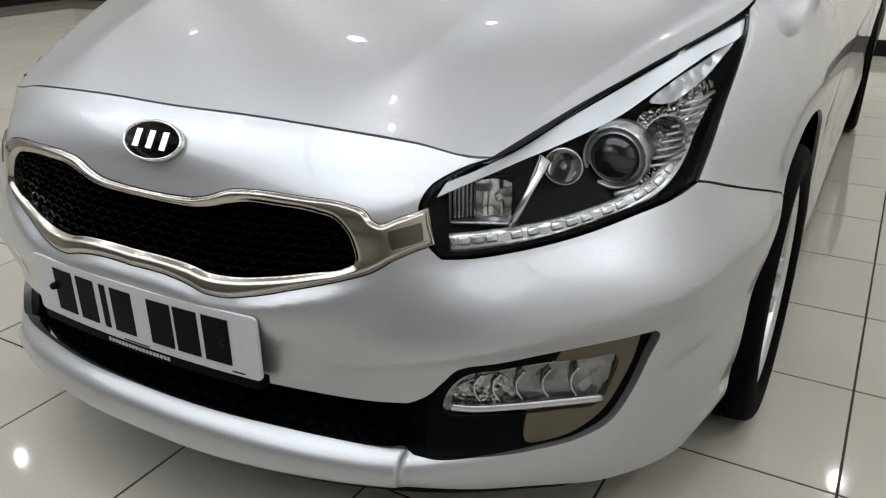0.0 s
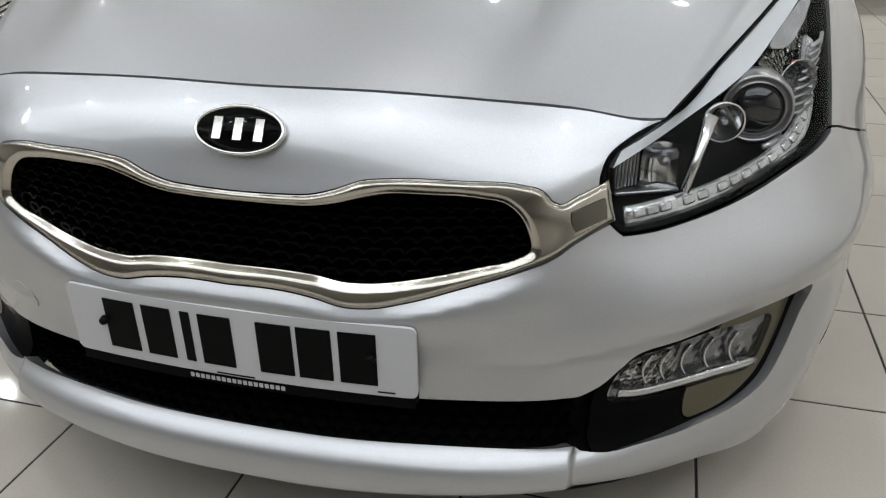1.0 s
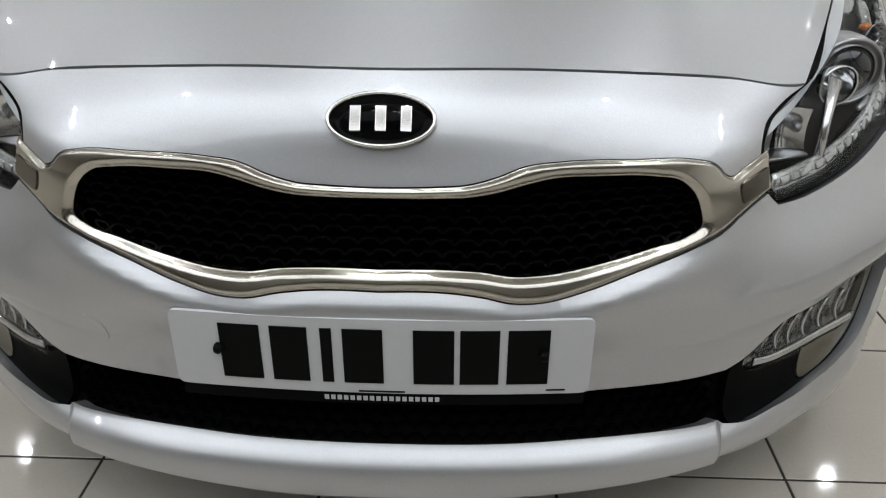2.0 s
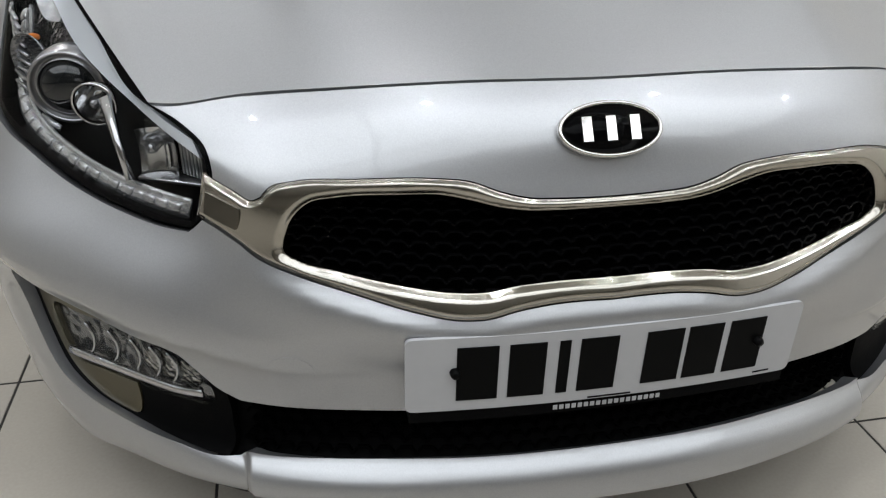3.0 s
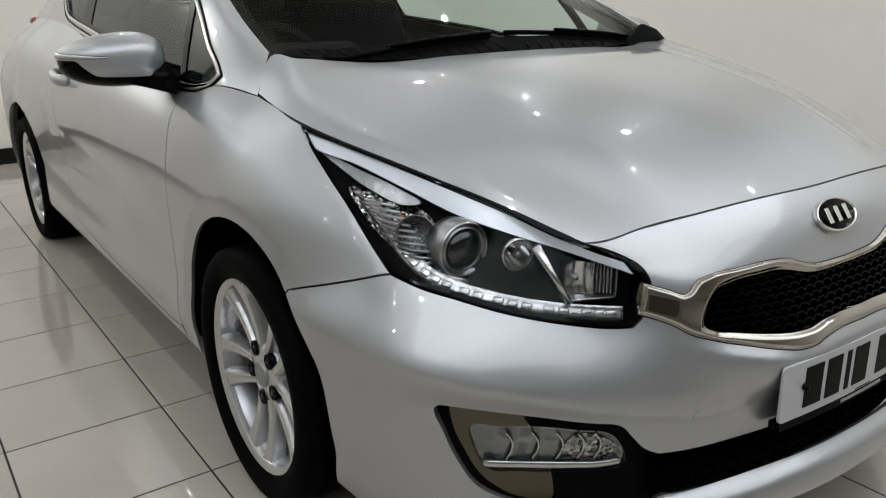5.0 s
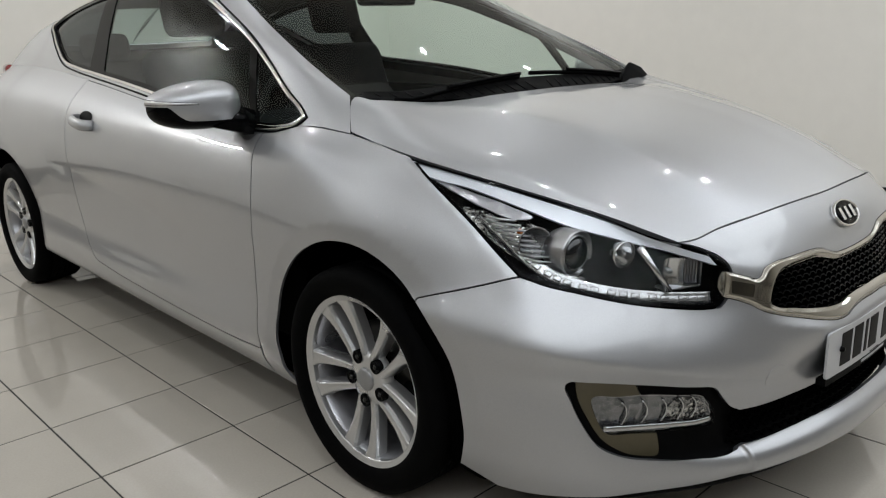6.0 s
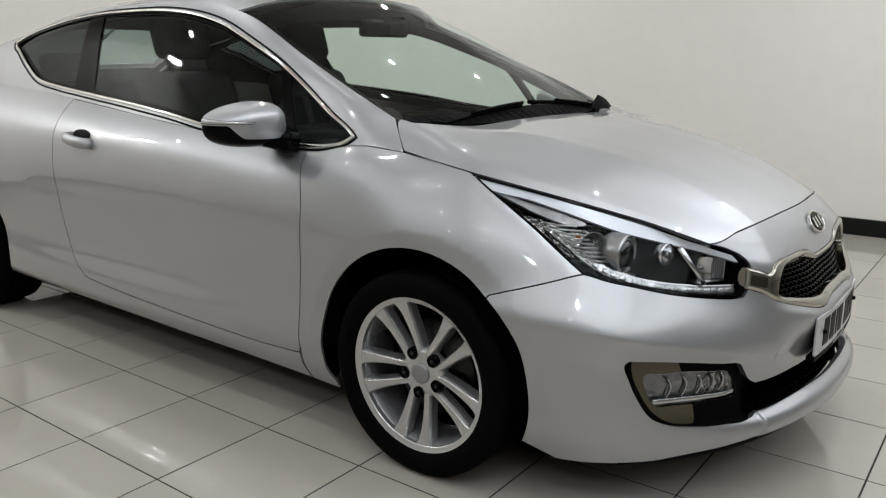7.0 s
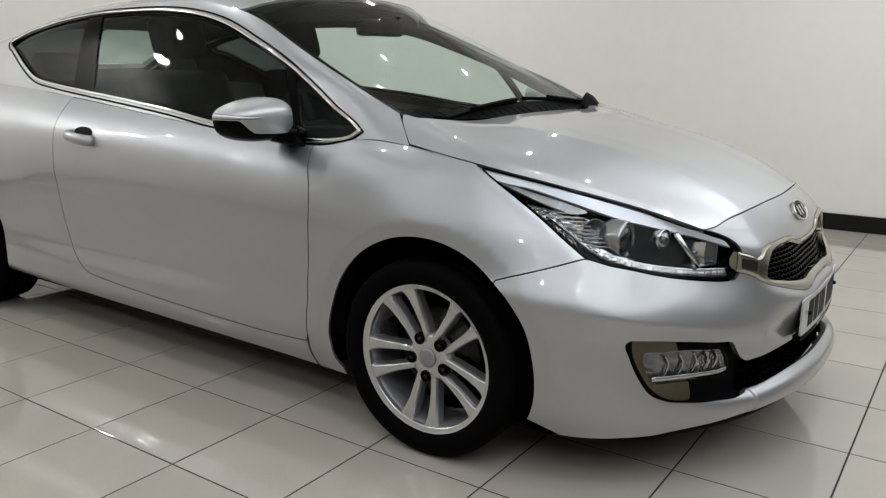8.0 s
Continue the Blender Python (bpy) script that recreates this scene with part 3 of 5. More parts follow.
BONNET = Skin([
    [(0, .135, .742), (.17, .142, .742), (.31, .158, .735), (.43, .182, .724), (.50, .196, .7115), (.537, .215, .709)],
    [(0, .27, .803), (.19, .274, .803), (.35, .288, .799), (.47, .315, .776), (.56, .34, .765), (.596, .335, .752)],
    [(0, .46, .871), (.21, .464, .870), (.37, .475, .867), (.53, .50, .842), (.635, .525, .825), (.672, .515, .801)],
    [(0, .72, .929), (.23, .724, .928), (.40, .735, .925), (.58, .755, .901), (.70, .775, .888), (.758, .77, .860)],
    [(0, .99, .966), (.24, .995, .963), (.45, 1.015, .957), (.615, 1.098, .972), (.680, 1.112, .974), (.749, 1.03, .90)],
], True, False)

LOW = [(.749, 1.03, .90), (.777, 1.195, .913), (.792, 1.335, .888), (.785, 2.0, .928), (.745, 2.65, .983), (.715, 3.2, 1.025), (.70, 3.58, 1.04), (.66, 4.05, 1.03), (.5, 4.2, .98)]
RAIL = [(.672, 1.125, .985), (.66, 1.32, 1.07), (.632, 1.5, 1.145), (.555, 1.95, 1.325), (.53, 2.45, 1.375), (.53, 3.0, 1.345), (.53, 3.4, 1.285), (.52, 3.9, 1.17), (.45, 4.2, 1.0)]


def between(a, b, k, out):
    return [tuple(np.array(p) * (1 - k) + np.array(q) * k + np.array((0.9, 0, 0.42)) * out * (i > 0)) for i, (p, q) in enumerate(zip(a, b))]


CABIN_SIDE = Skin([LOW, between(LOW, RAIL, .33, .016), between(LOW, RAIL, .66, .026), between(LOW, RAIL, .88, .022), RAIL])

SCREEN = Skin([
    [(0, 1.0, .957), (.22, 1.01, .957), (.42, 1.04, .957), (.58, 1.09, .965), (.672, 1.125, .985)],
    [(0, 1.26, 1.115), (.22, 1.27, 1.11), (.42, 1.295, 1.10), (.57, 1.325, 1.085), (.66, 1.34, 1.078)],
    [(0, 1.54, 1.272), (.2, 1.55, 1.267), (.40, 1.575, 1.25), (.54, 1.60, 1.225), (.622, 1.60, 1.185)],
    [(0, 1.80, 1.392), (.18, 1.815, 1.388), (.36, 1.85, 1.375), (.48, 1.90, 1.352), (.555, 1.95, 1.325)],
], True, False)

ROOF = Skin([
    [(0, 1.80, 1.392), (.18, 1.815, 1.388), (.36, 1.85, 1.375), (.48, 1.90, 1.352), (.555, 1.95, 1.325)],
    [(0, 2.35, 1.43), (.2, 2.36, 1.427), (.36, 2.38, 1.415), (.47, 2.42, 1.395), (.53, 2.45, 1.375)],
    [(0, 2.95, 1.415), (.2, 2.96, 1.412), (.36, 2.97, 1.40), (.47, 2.99, 1.375), (.53, 3.0, 1.345)],
    [(0, 3.45, 1.37), (.2, 3.45, 1.365), (.36, 3.43, 1.35), (.47, 3.41, 1.32), (.53, 3.4, 1.285)],
    [(0, 3.95, 1.2), (.2, 3.95, 1.2), (.36, 3.93, 1.195), (.46, 3.91, 1.185), (.52, 3.9, 1.17)],
    [(0, 4.25, .98), (.17, 4.25, .98), (.3, 4.24, .985), (.4, 4.22, .99), (.45, 4.2, 1.0)],
], True, False)


# ---- the car: outlines of its panels ----
H_EDGE = [(.537, .215, .709), (.62, .385, .767), (.69, .56, .812), (.735, .69, .842), (.763, .79, .864)]
LAMP_TOP = H_EDGE[::-1]
LAMP_END = [(.537, .215, .709), (.495, .178, .692), (.472, .152, .674), (.465, .134, .653), (.465, .129, .633), (.478, .128, .598), (.499, .134, .576)]
LAMP_LOW = [(.499, .134, .576), (.528, .153, .575), (.581, .192, .581), (.65, .257, .594), (.712, .333, .613), (.755, .388, .630), (.778, .44, .645)]
LAMP_BACK = [(.778, .44, .645), (.780, .50, .685), (.778, .575, .735), (.778, .655, .785), (.773, .73, .828), (.763, .79, .864)]
SEAM = [(.778, .44, .645), (.834, .536, .614), (.886, .648, .581)]
INTAKE_TOP = [(0, -.001, .356), (.16, .004, .352), (.254, .018, .346), (.32, .034, .343), (.398, .055, .342), (.465, .083, .343)]
FOG_IN = [(.465, .083, .343), (.493, .092, .358), (.518, .102, .388), (.538, .11, .412), (.556, .118, .419)]
FOG_TOP = [(.556, .118, .419), (.60, .146, .422), (.657, .191, .430), (.729, .251, .440), (.776, .304, .444)]
FOG_OUT = [(.776, .304, .444), (.783, .311, .437), (.773, .302, .39), (.752, .287, .338), (.724, .265, .291), (.69, .236, .269), (.625, .186, .253), (.556, .136, .247), (.495, .098, .246), (.470, .089, .252)]
INTAKE_LOW = [(.470, .089, .252), (.458, .086, .262), (.434, .076, .262), (.35, .049, .265), (.261, .026, .272), (.131, .006, .276), (0, 0, .277)]
GRILLE_TOP = [(0, .054, .621), (.064, .054, .623), (.103, .055, .626), (.138, .059, .635), (.171, .065, .647), (.214, .07, .652), (.30, .079, .653), (.375, .09, .650), (.398, .093, .644), (.410, .093, .632)]
EAR_TOP = [(.410, .093, .632), (.420, .096, .627), (.44, .11, .634), (.475, .14, .647)]
EAR_LOW = [(.49, .131, .597), (.46, .115, .586), (.437, .094, .574)]
GRILLE_LOW = [(.437, .094, .574), (.422, .084, .563), (.376, .065, .544), (.309, .041, .524), (.243, .02, .506), (.195, .009, .497), (.159, .005, .497), (.124, .005, .504), (.089, .006, .508), (0, .006, .508)]
MESH_TOP = [(0, .05, .610), (.07, .05, .611), (.104, .05, .613), (.138, .052, .619), (.172, .057, .628), (.206, .062, .635), (.258, .066, .637), (.325, .074, .635), (.358, .077, .629), (.377, .078, .612), (.388, .077, .588)]
MESH_LOW = [(.388, .077, .588), (.390, .074, .570), (.375, .068, .560), (.331, .055, .549), (.264, .036, .535), (.198, .021, .526), (.158, .017, .525), (.123, .017, .530), (.088, .017, .532), (0, .017, .531)]
DOOR_FRONT = [(.7915, 1.378, .889), (.82, 1.362, .857), (.845, 1.345, .822), (.874, 1.324, .765), (.893, 1.317, .6), (.888, 1.334, .43), (.889, 1.340, .285)]
DOOR_LOW = [(.889, 1.35, .264), (.884, 1.50, .259), (.884, 1.74, .262), (.885, 2.05, .272), (.885, 2.4, .290), (.885, 2.56, .303)]
DOOR_REAR = [(.885, 2.58, .308), (.873, 2.68, .387), (.873, 2.714, .48), (.889, 2.735, .644), (.873, 2.75, .80), (.816, 2.78, .923), (.737, 2.80, .995)]
DLO_TOP = [(.772, 1.203, .937), (.766, 1.224, .952), (.748, 1.308, .994), (.714, 1.433, 1.060), (.680, 1.573, 1.131), (.639, 1.794, 1.221), (.606, 1.975, 1.284), (.584, 2.157, 1.322), (.571, 2.342, 1.341), (.565, 2.607, 1.346),
           (.558, 2.945, 1.334), (.560, 3.23, 1.300), (.578, 3.43, 1.255), (.597, 3.51, 1.225)]
DLO_LOW = [(.597, 3.51, 1.225), (.610, 3.49, 1.208), (.631, 3.429, 1.187), (.670, 3.295, 1.124), (.700, 3.157, 1.066), (.718, 2.95, 1.035), (.729, 2.765, 1.018), (.756, 2.345, .982), (.771, 2.12, .960), (.787, 1.875, .930), (.790, 1.568, .905),
           (.792, 1.40, .895), (.786, 1.298, .900), (.776, 1.23, .915), (.772, 1.203, .937)]


def wheel_arch(y, a0, a1, r=0.36, z=0.305, n=15):
    """The rim of a wheel opening, by angle from the rear (0) over the top."""
    out = []
    for i in range(n + 1):
        a = radians(a0 + (a1 - a0) * i / n)
        out.append((0.9, y + r * math.cos(a), z + r * math.sin(a)))
    return out


def ring(skin, *runs):
    """A closed outline on a skin, of smooth runs that meet in corners."""
    return clean(np.concatenate([skin.path(run, 8) for run in runs]))


def centred(poly, gap):
    """Move an outline inwards by the gap, but for its edge on the car's middle."""
    out = inset(poly, gap)
    mid = out[:, 0] < gap * 1.6
    out[mid, 0] = 0
    return clean(out)


def past_mid(poly):
    """An opening that goes on across the car's middle."""
    out = poly.copy()
    out[out[:, 0] < 0.006, 0] = -0.02
    return out


def both(name, data, mat, parent, label=""):
    return put(name, data, mat, parent, label), put(name, mirrored(data), mat, parent, label)


GAP = 0.0019
car = tagged(new("car"), "silver three-door hatchback, clean and polished, parked on tiles", "car")

lamp_line = ring(BODY, LAMP_TOP, LAMP_END, LAMP_LOW, LAMP_BACK)
intake_line = ring(BODY, INTAKE_TOP, FOG_IN, FOG_TOP, FOG_OUT, INTAKE_LOW)
grille_line = ring(BODY, GRILLE_TOP, EAR_TOP, EAR_LOW, GRILLE_LOW)
mesh_line = ring(BODY, MESH_TOP, MESH_LOW)
ARCH_Y, REAR_Y = 0.888, 3.58
seam_angle = math.degrees(math.atan2(.581 - .305, .648 - ARCH_Y))


def row(points):
    return [tuple(p) for p in points]


def line_gap(uv, line):
    """How far points lie from an open line on a skin."""
    a, b = line[:-1], line[1:]
    d = b - a
    ll = np.maximum((d * d).sum(1), 1e-12)
    k = np.clip(((uv[:, None] - a) * d).sum(2) / ll, 0, 1)
    return np.linalg.norm(uv[:, None] - a - k[..., None] * d, axis=2).min(1)


def ease(x, a, b):
    k = np.clip((x - a) / (b - a), 0, 1)
    return k * k * (3 - 2 * k)


UNDER = BODY.path(GRILLE_LOW[::-1] + EAR_LOW[::-1][1:] + LAMP_LOW, 8)
UNDER = UNDER[np.concatenate([[True], np.diff(np.maximum.accumulate(UNDER[:, 0])) > 1e-5])]
BEHIND = BODY.path(LAMP_BACK, 8)
RIDGE = BODY.path([(.30, .032, .416), (.413, .068, .421), (.49, .095, .436), (.538, .117, .447), (.619, .165, .466), (.69, .221, .482), (.755, .283, .497), (.819, .368, .514), (.866, .479, .525)], 8)
LIP_END = BODY.find([(.462, .07, .25)])[0]


def flare(uv):
    """A narrow chamfer round the wheel openings."""
    p = BODY.at(uv)
    d = np.minimum(np.hypot(p[:, 1] - ARCH_Y, p[:, 2] - .305), np.hypot(p[:, 1] - REAR_Y, p[:, 2] - .305)) - .36
    return -0.0065 * np.clip(1 - d / .044, 0, 1) * ease(p[:, 2], .2, .34)


DOOR_DIP = BODY.path([(.885, 2.95, .655), (.885, 2.75, .645), (.880, 2.45, .622), (.877, 2.15, .585), (.877, 1.90, .53), (.878, 1.72, .465)], 8)


def door_dip(uv):
    """The shallow pressed hollow that sweeps down along the door."""
    s = uv[:, 1] - np.interp(uv[:, 0], DOOR_DIP[::-1, 0] if DOOR_DIP[0, 0] > DOOR_DIP[-1, 0] else DOOR_DIP[:, 0], DOOR_DIP[::-1, 1] if DOOR_DIP[0, 0] > DOOR_DIP[-1, 0] else DOOR_DIP[:, 1])
    lo, hi = DOOR_DIP[:, 0].min(), DOOR_DIP[:, 0].max()
    fade = ease(uv[:, 0], lo - .05, lo + .35) * (1 - ease(uv[:, 0], hi - .10, hi + .05))
    return -0.0085 * np.exp(-(np.sqrt(s * s + 0.006 ** 2) - 0.006) / np.where(s > 0, 0.085, 0.06)) * fade


def relief(uv):
    """Pressed shapes of the front: a bevel under grille and lamps, the bumper's ridge, the lip's step."""
    d = line_gap(uv, UNDER)
    below = ease(np.interp(uv[:, 0], UNDER[:, 0], UNDER[:, 1]) - uv[:, 1], -0.012, -0.003) * (1 - ease(uv[:, 0], UNDER[-1, 0] - 0.20, UNDER[-1, 0] + 0.02))
    bevel = 0.0105 * ease(d, -0.006, 0.028) * (1 - ease(d, 0.024, 0.135)) * below * np.clip(0.5 + 0.5 * ease(uv[:, 0], 0.2, 0.30) - 1.0 * ease(uv[:, 0], 0.32, 0.50), 0, 1)
    e = line_gap(uv, BEHIND)
    back = 0.003 * ease(e, 0, 0.012) * (1 - ease(e, 0.012, 0.06)) * ease(uv[:, 0], UNDER[-1, 0] - 0.20, UNDER[-1, 0] + 0.02)
    s = uv[:, 1] - np.interp(uv[:, 0], RIDGE[:, 0], RIDGE[:, 1])
    fade = ease(uv[:, 0], RIDGE[0, 0] - 0.02, RIDGE[0, 0] + 0.12) * (1 - ease(uv[:, 0], RIDGE[-1, 0] - 0.18, RIDGE[-1, 0]))
    ridge = 0.016 * np.exp(-(np.sqrt(s * s + 0.003 ** 2) - 0.003) / np.where(s > 0, 0.11, 0.050)) * fade
    lip = 0.011 * ease(LIP_END[0] - uv[:, 0], -0.004, 0.005) * ease(0.045 + LIP_END[1] - uv[:, 1], 0, 0.012) * ease(uv[:, 1], 0.0, 0.05)
    return bevel + back + ridge + lip + flare(uv)


bottom = BODY.g[0]
hem_uv = np.stack([BODY.u[::10], 0.013 * (1 - ease(bottom[::10, 0], .42, .78))], 1)
hem = BODY.at(hem_uv)
BOTTOM_FRONT = row(hem[bottom[::10, 1] < .515])
bumper_line = ring(BODY, BOTTOM_FRONT, wheel_arch(ARCH_Y, 203, seam_angle), SEAM[::-1], LAMP_LOW[::-1], LAMP_END[::-1],
                   [(.537, .215, .709), (.43, .182, .724), (.31, .158, .735), (.17, .142, .742), (0, .135, .742)])
bumper = sheet(BODY, centred(bumper_line, GAP), [past_mid(inset(grille_line, -0.0022)), past_mid(intake_line)], 0.0095, depth=0.022, lift=relief)
bumper_ob = put("front_bumper", joined(bumper, mirrored(bumper)), PAINT, car, "silver painted front bumper with a fine scuff")

tow_at = BODY.find([(.392, .055, .414)])[0]
tow_ring = np.array([tow_at + .027 * np.array([math.cos(a), math.sin(a)]) for a in np.linspace(0, 2 * math.pi, 40, endpoint=False)])
tow = mirrored(sheet(BODY, tow_ring, (), 0.006, off=0.0007, depth=0.002, lift=relief))
put("tow_eye_cover", tow, PAINT, bumper_ob, "small round painted towing-eye cover")

wing_line = ring(BODY, LAMP_BACK, [(.763, .79, .864), (.757, .9, .884), (.749, 1.03, .90)], [(.749, 1.03, .90), (.777, 1.195, .913)], [(.777, 1.195, .913), (.784, 1.26, .908), (.792, 1.335, .888), (.7915, 1.378, .889)],
                 DOOR_FRONT, [(.889, 1.340, .285), (.875, 1.34, .23), (.835, 1.34, .165)], [(.834, 1.335, .164), (.834, 1.225, .16)], wheel_arch(ARCH_Y, -23, seam_angle), SEAM[::-1])
both("front_wing", sheet(BODY, inset(wing_line, GAP), (), 0.013, depth=0.008, lift=relief), PAINT, car)

top_line = BODY.g[-1]
DOOR_TOP = row(top_line[(top_line[:, 1] > 1.378) & (top_line[:, 1] < 2.80)][::-8])
door_line = ring(BODY, DOOR_FRONT, DOOR_LOW, DOOR_REAR, DOOR_TOP)
doors = both("door", sheet(BODY, inset(door_line, GAP), (), 0.014, depth=0.016, lift=door_dip), PAINT, car)

SILL = row(bottom[(bottom[:, 1] > 1.335) & (bottom[:, 1] < 3.24)][::12])
TAIL = row(bottom[(bottom[:, 1] > 3.92)][::12])
BACK_TOP = row(top_line[(top_line[:, 1] > 2.80)][::-12])
side_line = ring(BODY, SILL, wheel_arch(REAR_Y, 204, -24)[::1], TAIL, [(0, 4.26, .27), (0, 4.31, .46), (0, 4.30, .68), (0, 4.25, .98)], BACK_TOP, DOOR_REAR[::-1], DOOR_LOW[::-1], [(.889, 1.345, .27), (.875, 1.345, .23), (.835, 1.345, .166)])
side_cut = inset(side_line, GAP)
side_cut[side_cut[:, 1] > BODY.v[-1] - 0.006, 1] = BODY.v[-1]
both("side_panel", sheet(BODY, clean(side_cut), (), 0.018, depth=0.016, lift=lambda uv: door_dip(uv) + flare(uv)), PAINT, car)


def whole(skin):
    u0, u1, v0, v1 = skin.u[0], skin.u[-1], skin.v[0], skin.v[-1]
    return np.concatenate([np.stack([np.linspace(u0, u1, 60), np.full(60, v0)], 1), np.stack([np.full(60, u1), np.linspace(v0, v1, 60)], 1)[1:],
                           np.stack([np.linspace(u1, u0, 60), np.full(60, v1)], 1)[1:], np.stack([np.full(60, u0), np.linspace(v1, v0, 60)], 1)[1:-1]])


CREASE = BONNET.path([(.345, .24, .78), (.355, .34, .82), (.37, .475, .867), (.40, .735, .925), (.445, .97, .952)], 8)


def crease(uv):
    d = line_gap(uv, CREASE)
    fade = ease(uv[:, 1], CREASE[0, 1], CREASE[0, 1] + 0.12) * (1 - ease(uv[:, 1], CREASE[-1, 1] - 0.15, CREASE[-1, 1]))
    e = (uv[:, 0] - (BONNET.u[-1] - 0.045))
    side = 0.0035 * np.exp(-(np.sqrt(e * e + 0.002 ** 2) - 0.002) / 0.032) * ease(uv[:, 1], 0.05, 0.2)
    return 0.003 * np.exp(-(np.sqrt(d * d + 0.003 ** 2) - 0.003) / 0.045) * fade + side


bonnet = sheet(BONNET, centred(whole(BONNET), 0.0034), (), 0.014, depth=0.016, lift=crease)
# the bonnet's rear corner runs flush into the foot of the windscreen pillar
JOINT = CABIN_SIDE.g[:, 0][::4]
JOINT_N = BONNET.normal(BONNET.find(JOINT)) + CABIN_SIDE.normal(CABIN_SIDE.find(JOINT))
JOINT_N /= np.linalg.norm(JOINT_N, axis=1, keepdims=True)


def flush(data, reach=0.085):
    p, faces, n = data
    gap = np.linalg.norm(p[:, None] - JOINT[None], axis=2)
    w = np.exp(-(gap.min(1) / reach) ** 2)[:, None]
    m = n * (1 - w) + JOINT_N[gap.argmin(1)] * w
    m = m / np.linalg.norm(m, axis=1, keepdims=True)
    keep = (n * JOINT_N[gap.argmin(1)]).sum(1) < 0.3
    m[keep] = n[keep]
    return p, faces, m


bonnet = flush(bonnet)
for flip in (False, True):
    loop_part("pillar_seam", JOINT, JOINT_N, rounded(0.0035, 0.0014), BLACK, car, "thin black seam at the pillar's foot", False, flip)
put("bonnet", joined(bonnet, mirrored(bonnet)), PAINT, car)
rear_line = ring(ROOF, [(0, 3.60, 1.33), (.25, 3.59, 1.325), (.42, 3.57, 1.30)], [(.42, 3.57, 1.30), (.46, 3.75, 1.23), (.45, 4.0, 1.135)], [(.45, 4.0, 1.135), (.25, 4.05, 1.13), (0, 4.06, 1.13)])
roof = sheet(ROOF, centred(whole(ROOF), 0.003), [past_mid(rear_line)], 0.03, depth=0.012)
rear_pane = sheet(ROOF, rear_line, (), 0.04, off=-0.006, depth=0)
put("rear_window", joined(rear_pane, mirrored(rear_pane)), REAR_GLASS, car, "tinted tailgate window").visible_shadow = False
put("roof", joined(roof, mirrored(roof)), PAINT, car)

# side windows
dlo_line = ring(CABIN_SIDE, DLO_TOP, DLO_LOW)
both("window_surround", flush(sheet(CABIN_SIDE, whole(CABIN_SIDE), [inset(dlo_line, 0.004)], 0.02, depth=0.02)), PAINT, car)


def pane_line(y_front_low, y_front_top, y_rear_low, y_rear_top):
    """The part of the window band between two leaning posts, a little inside its rim."""
    base = inset(dlo_line, 0.017)
    p = CABIN_SIDE.at(base)
    z0, z1 = 0.9, 1.35
    k = (p[:, 2] - z0) / (z1 - z0)
    front, rear = y_front_low + (y_front_top - y_front_low) * k, y_rear_low + (y_rear_top - y_rear_low) * k
    y = np.clip(p[:, 1], front, rear)
    return clean(CABIN_SIDE.find(np.stack([p[:, 0], y, p[:, 2]], 1)), 0.004)


panes = [(pane_line(1.0, 1.0, 1.43, 1.70), SIDE_GLASS, "quarterlight"), (pane_line(1.465, 1.735, 2.62, 2.80), SIDE_GLASS, "door_glass"), (pane_line(2.80, 2.90, 3.6, 3.6), PRIVACY, "rear_side_glass")]
both("window_seal", sheet(CABIN_SIDE, inset(dlo_line, 0.003), [q[0] for q in panes], 0.02, off=-0.007, depth=0.012), GLOSS_BLACK, car)
for line, mat, kind in panes:
    for pane in both(kind, sheet(CABIN_SIDE, inset(line, -0.004), (), 0.025, off=-0.010, depth=0), mat, car):
        pane.visible_shadow = False
trim = inset(dlo_line, 0.004)
for flip in (False, True):
    loop_part("window_trim", CABIN_SIDE.at(trim), CABIN_SIDE.normal(trim), rounded(0.012, 0.006), CHROME, car, "polished chrome window trim", True, flip)
    seam_line = inset(dlo_line, -0.0075)
    loop_part("trim_seam", CABIN_SIDE.at(seam_line), CABIN_SIDE.normal(seam_line), rounded(0.007, 0.0035), BLACK, car, "thin black seal outside the trim", True, flip)

# windscreen
glass_line = whole(SCREEN)
screen = sheet(SCREEN, centred(glass_line, 0.004), (), 0.04, off=-0.004, depth=0)
put("windscreen", joined(screen, mirrored(screen)), GLASS, car).visible_shadow = False
su, sv = SCREEN.u[-1], SCREEN.v[-1]
inner = np.array([(-0.01, 0.085), (su * 0.45, 0.075), (su * 0.8, 0.045), (su - 0.035, 0.035), (su - 0.03, sv * 0.5), (su - 0.04, sv - 0.05), (su * 0.5, sv - 0.035), (-0.01, sv - 0.03)])
frit = sheet(SCREEN, glass_line, [inner], 0.02, off=-0.008, depth=0)
put("screen_border", joined(frit, mirrored(frit)), GLOSS_BLACK, car, "black windscreen border")


# ---- the car: front end ----
def edge_distance(uv, loop):
    a, b = loop, np.roll(loop, -1, 0)
    keep = ~((a[:, 0] < 0.006) & (b[:, 0] < 0.006))
    a, b = a[keep], b[keep]
    d = b - a
    ll = np.maximum((d * d).sum(1), 1e-12)
    k = np.clip(((uv[:, None] - a) * d).sum(2) / ll, 0, 1)
    return np.linalg.norm(uv[:, None] - a - k[..., None] * d, axis=2).min(1)


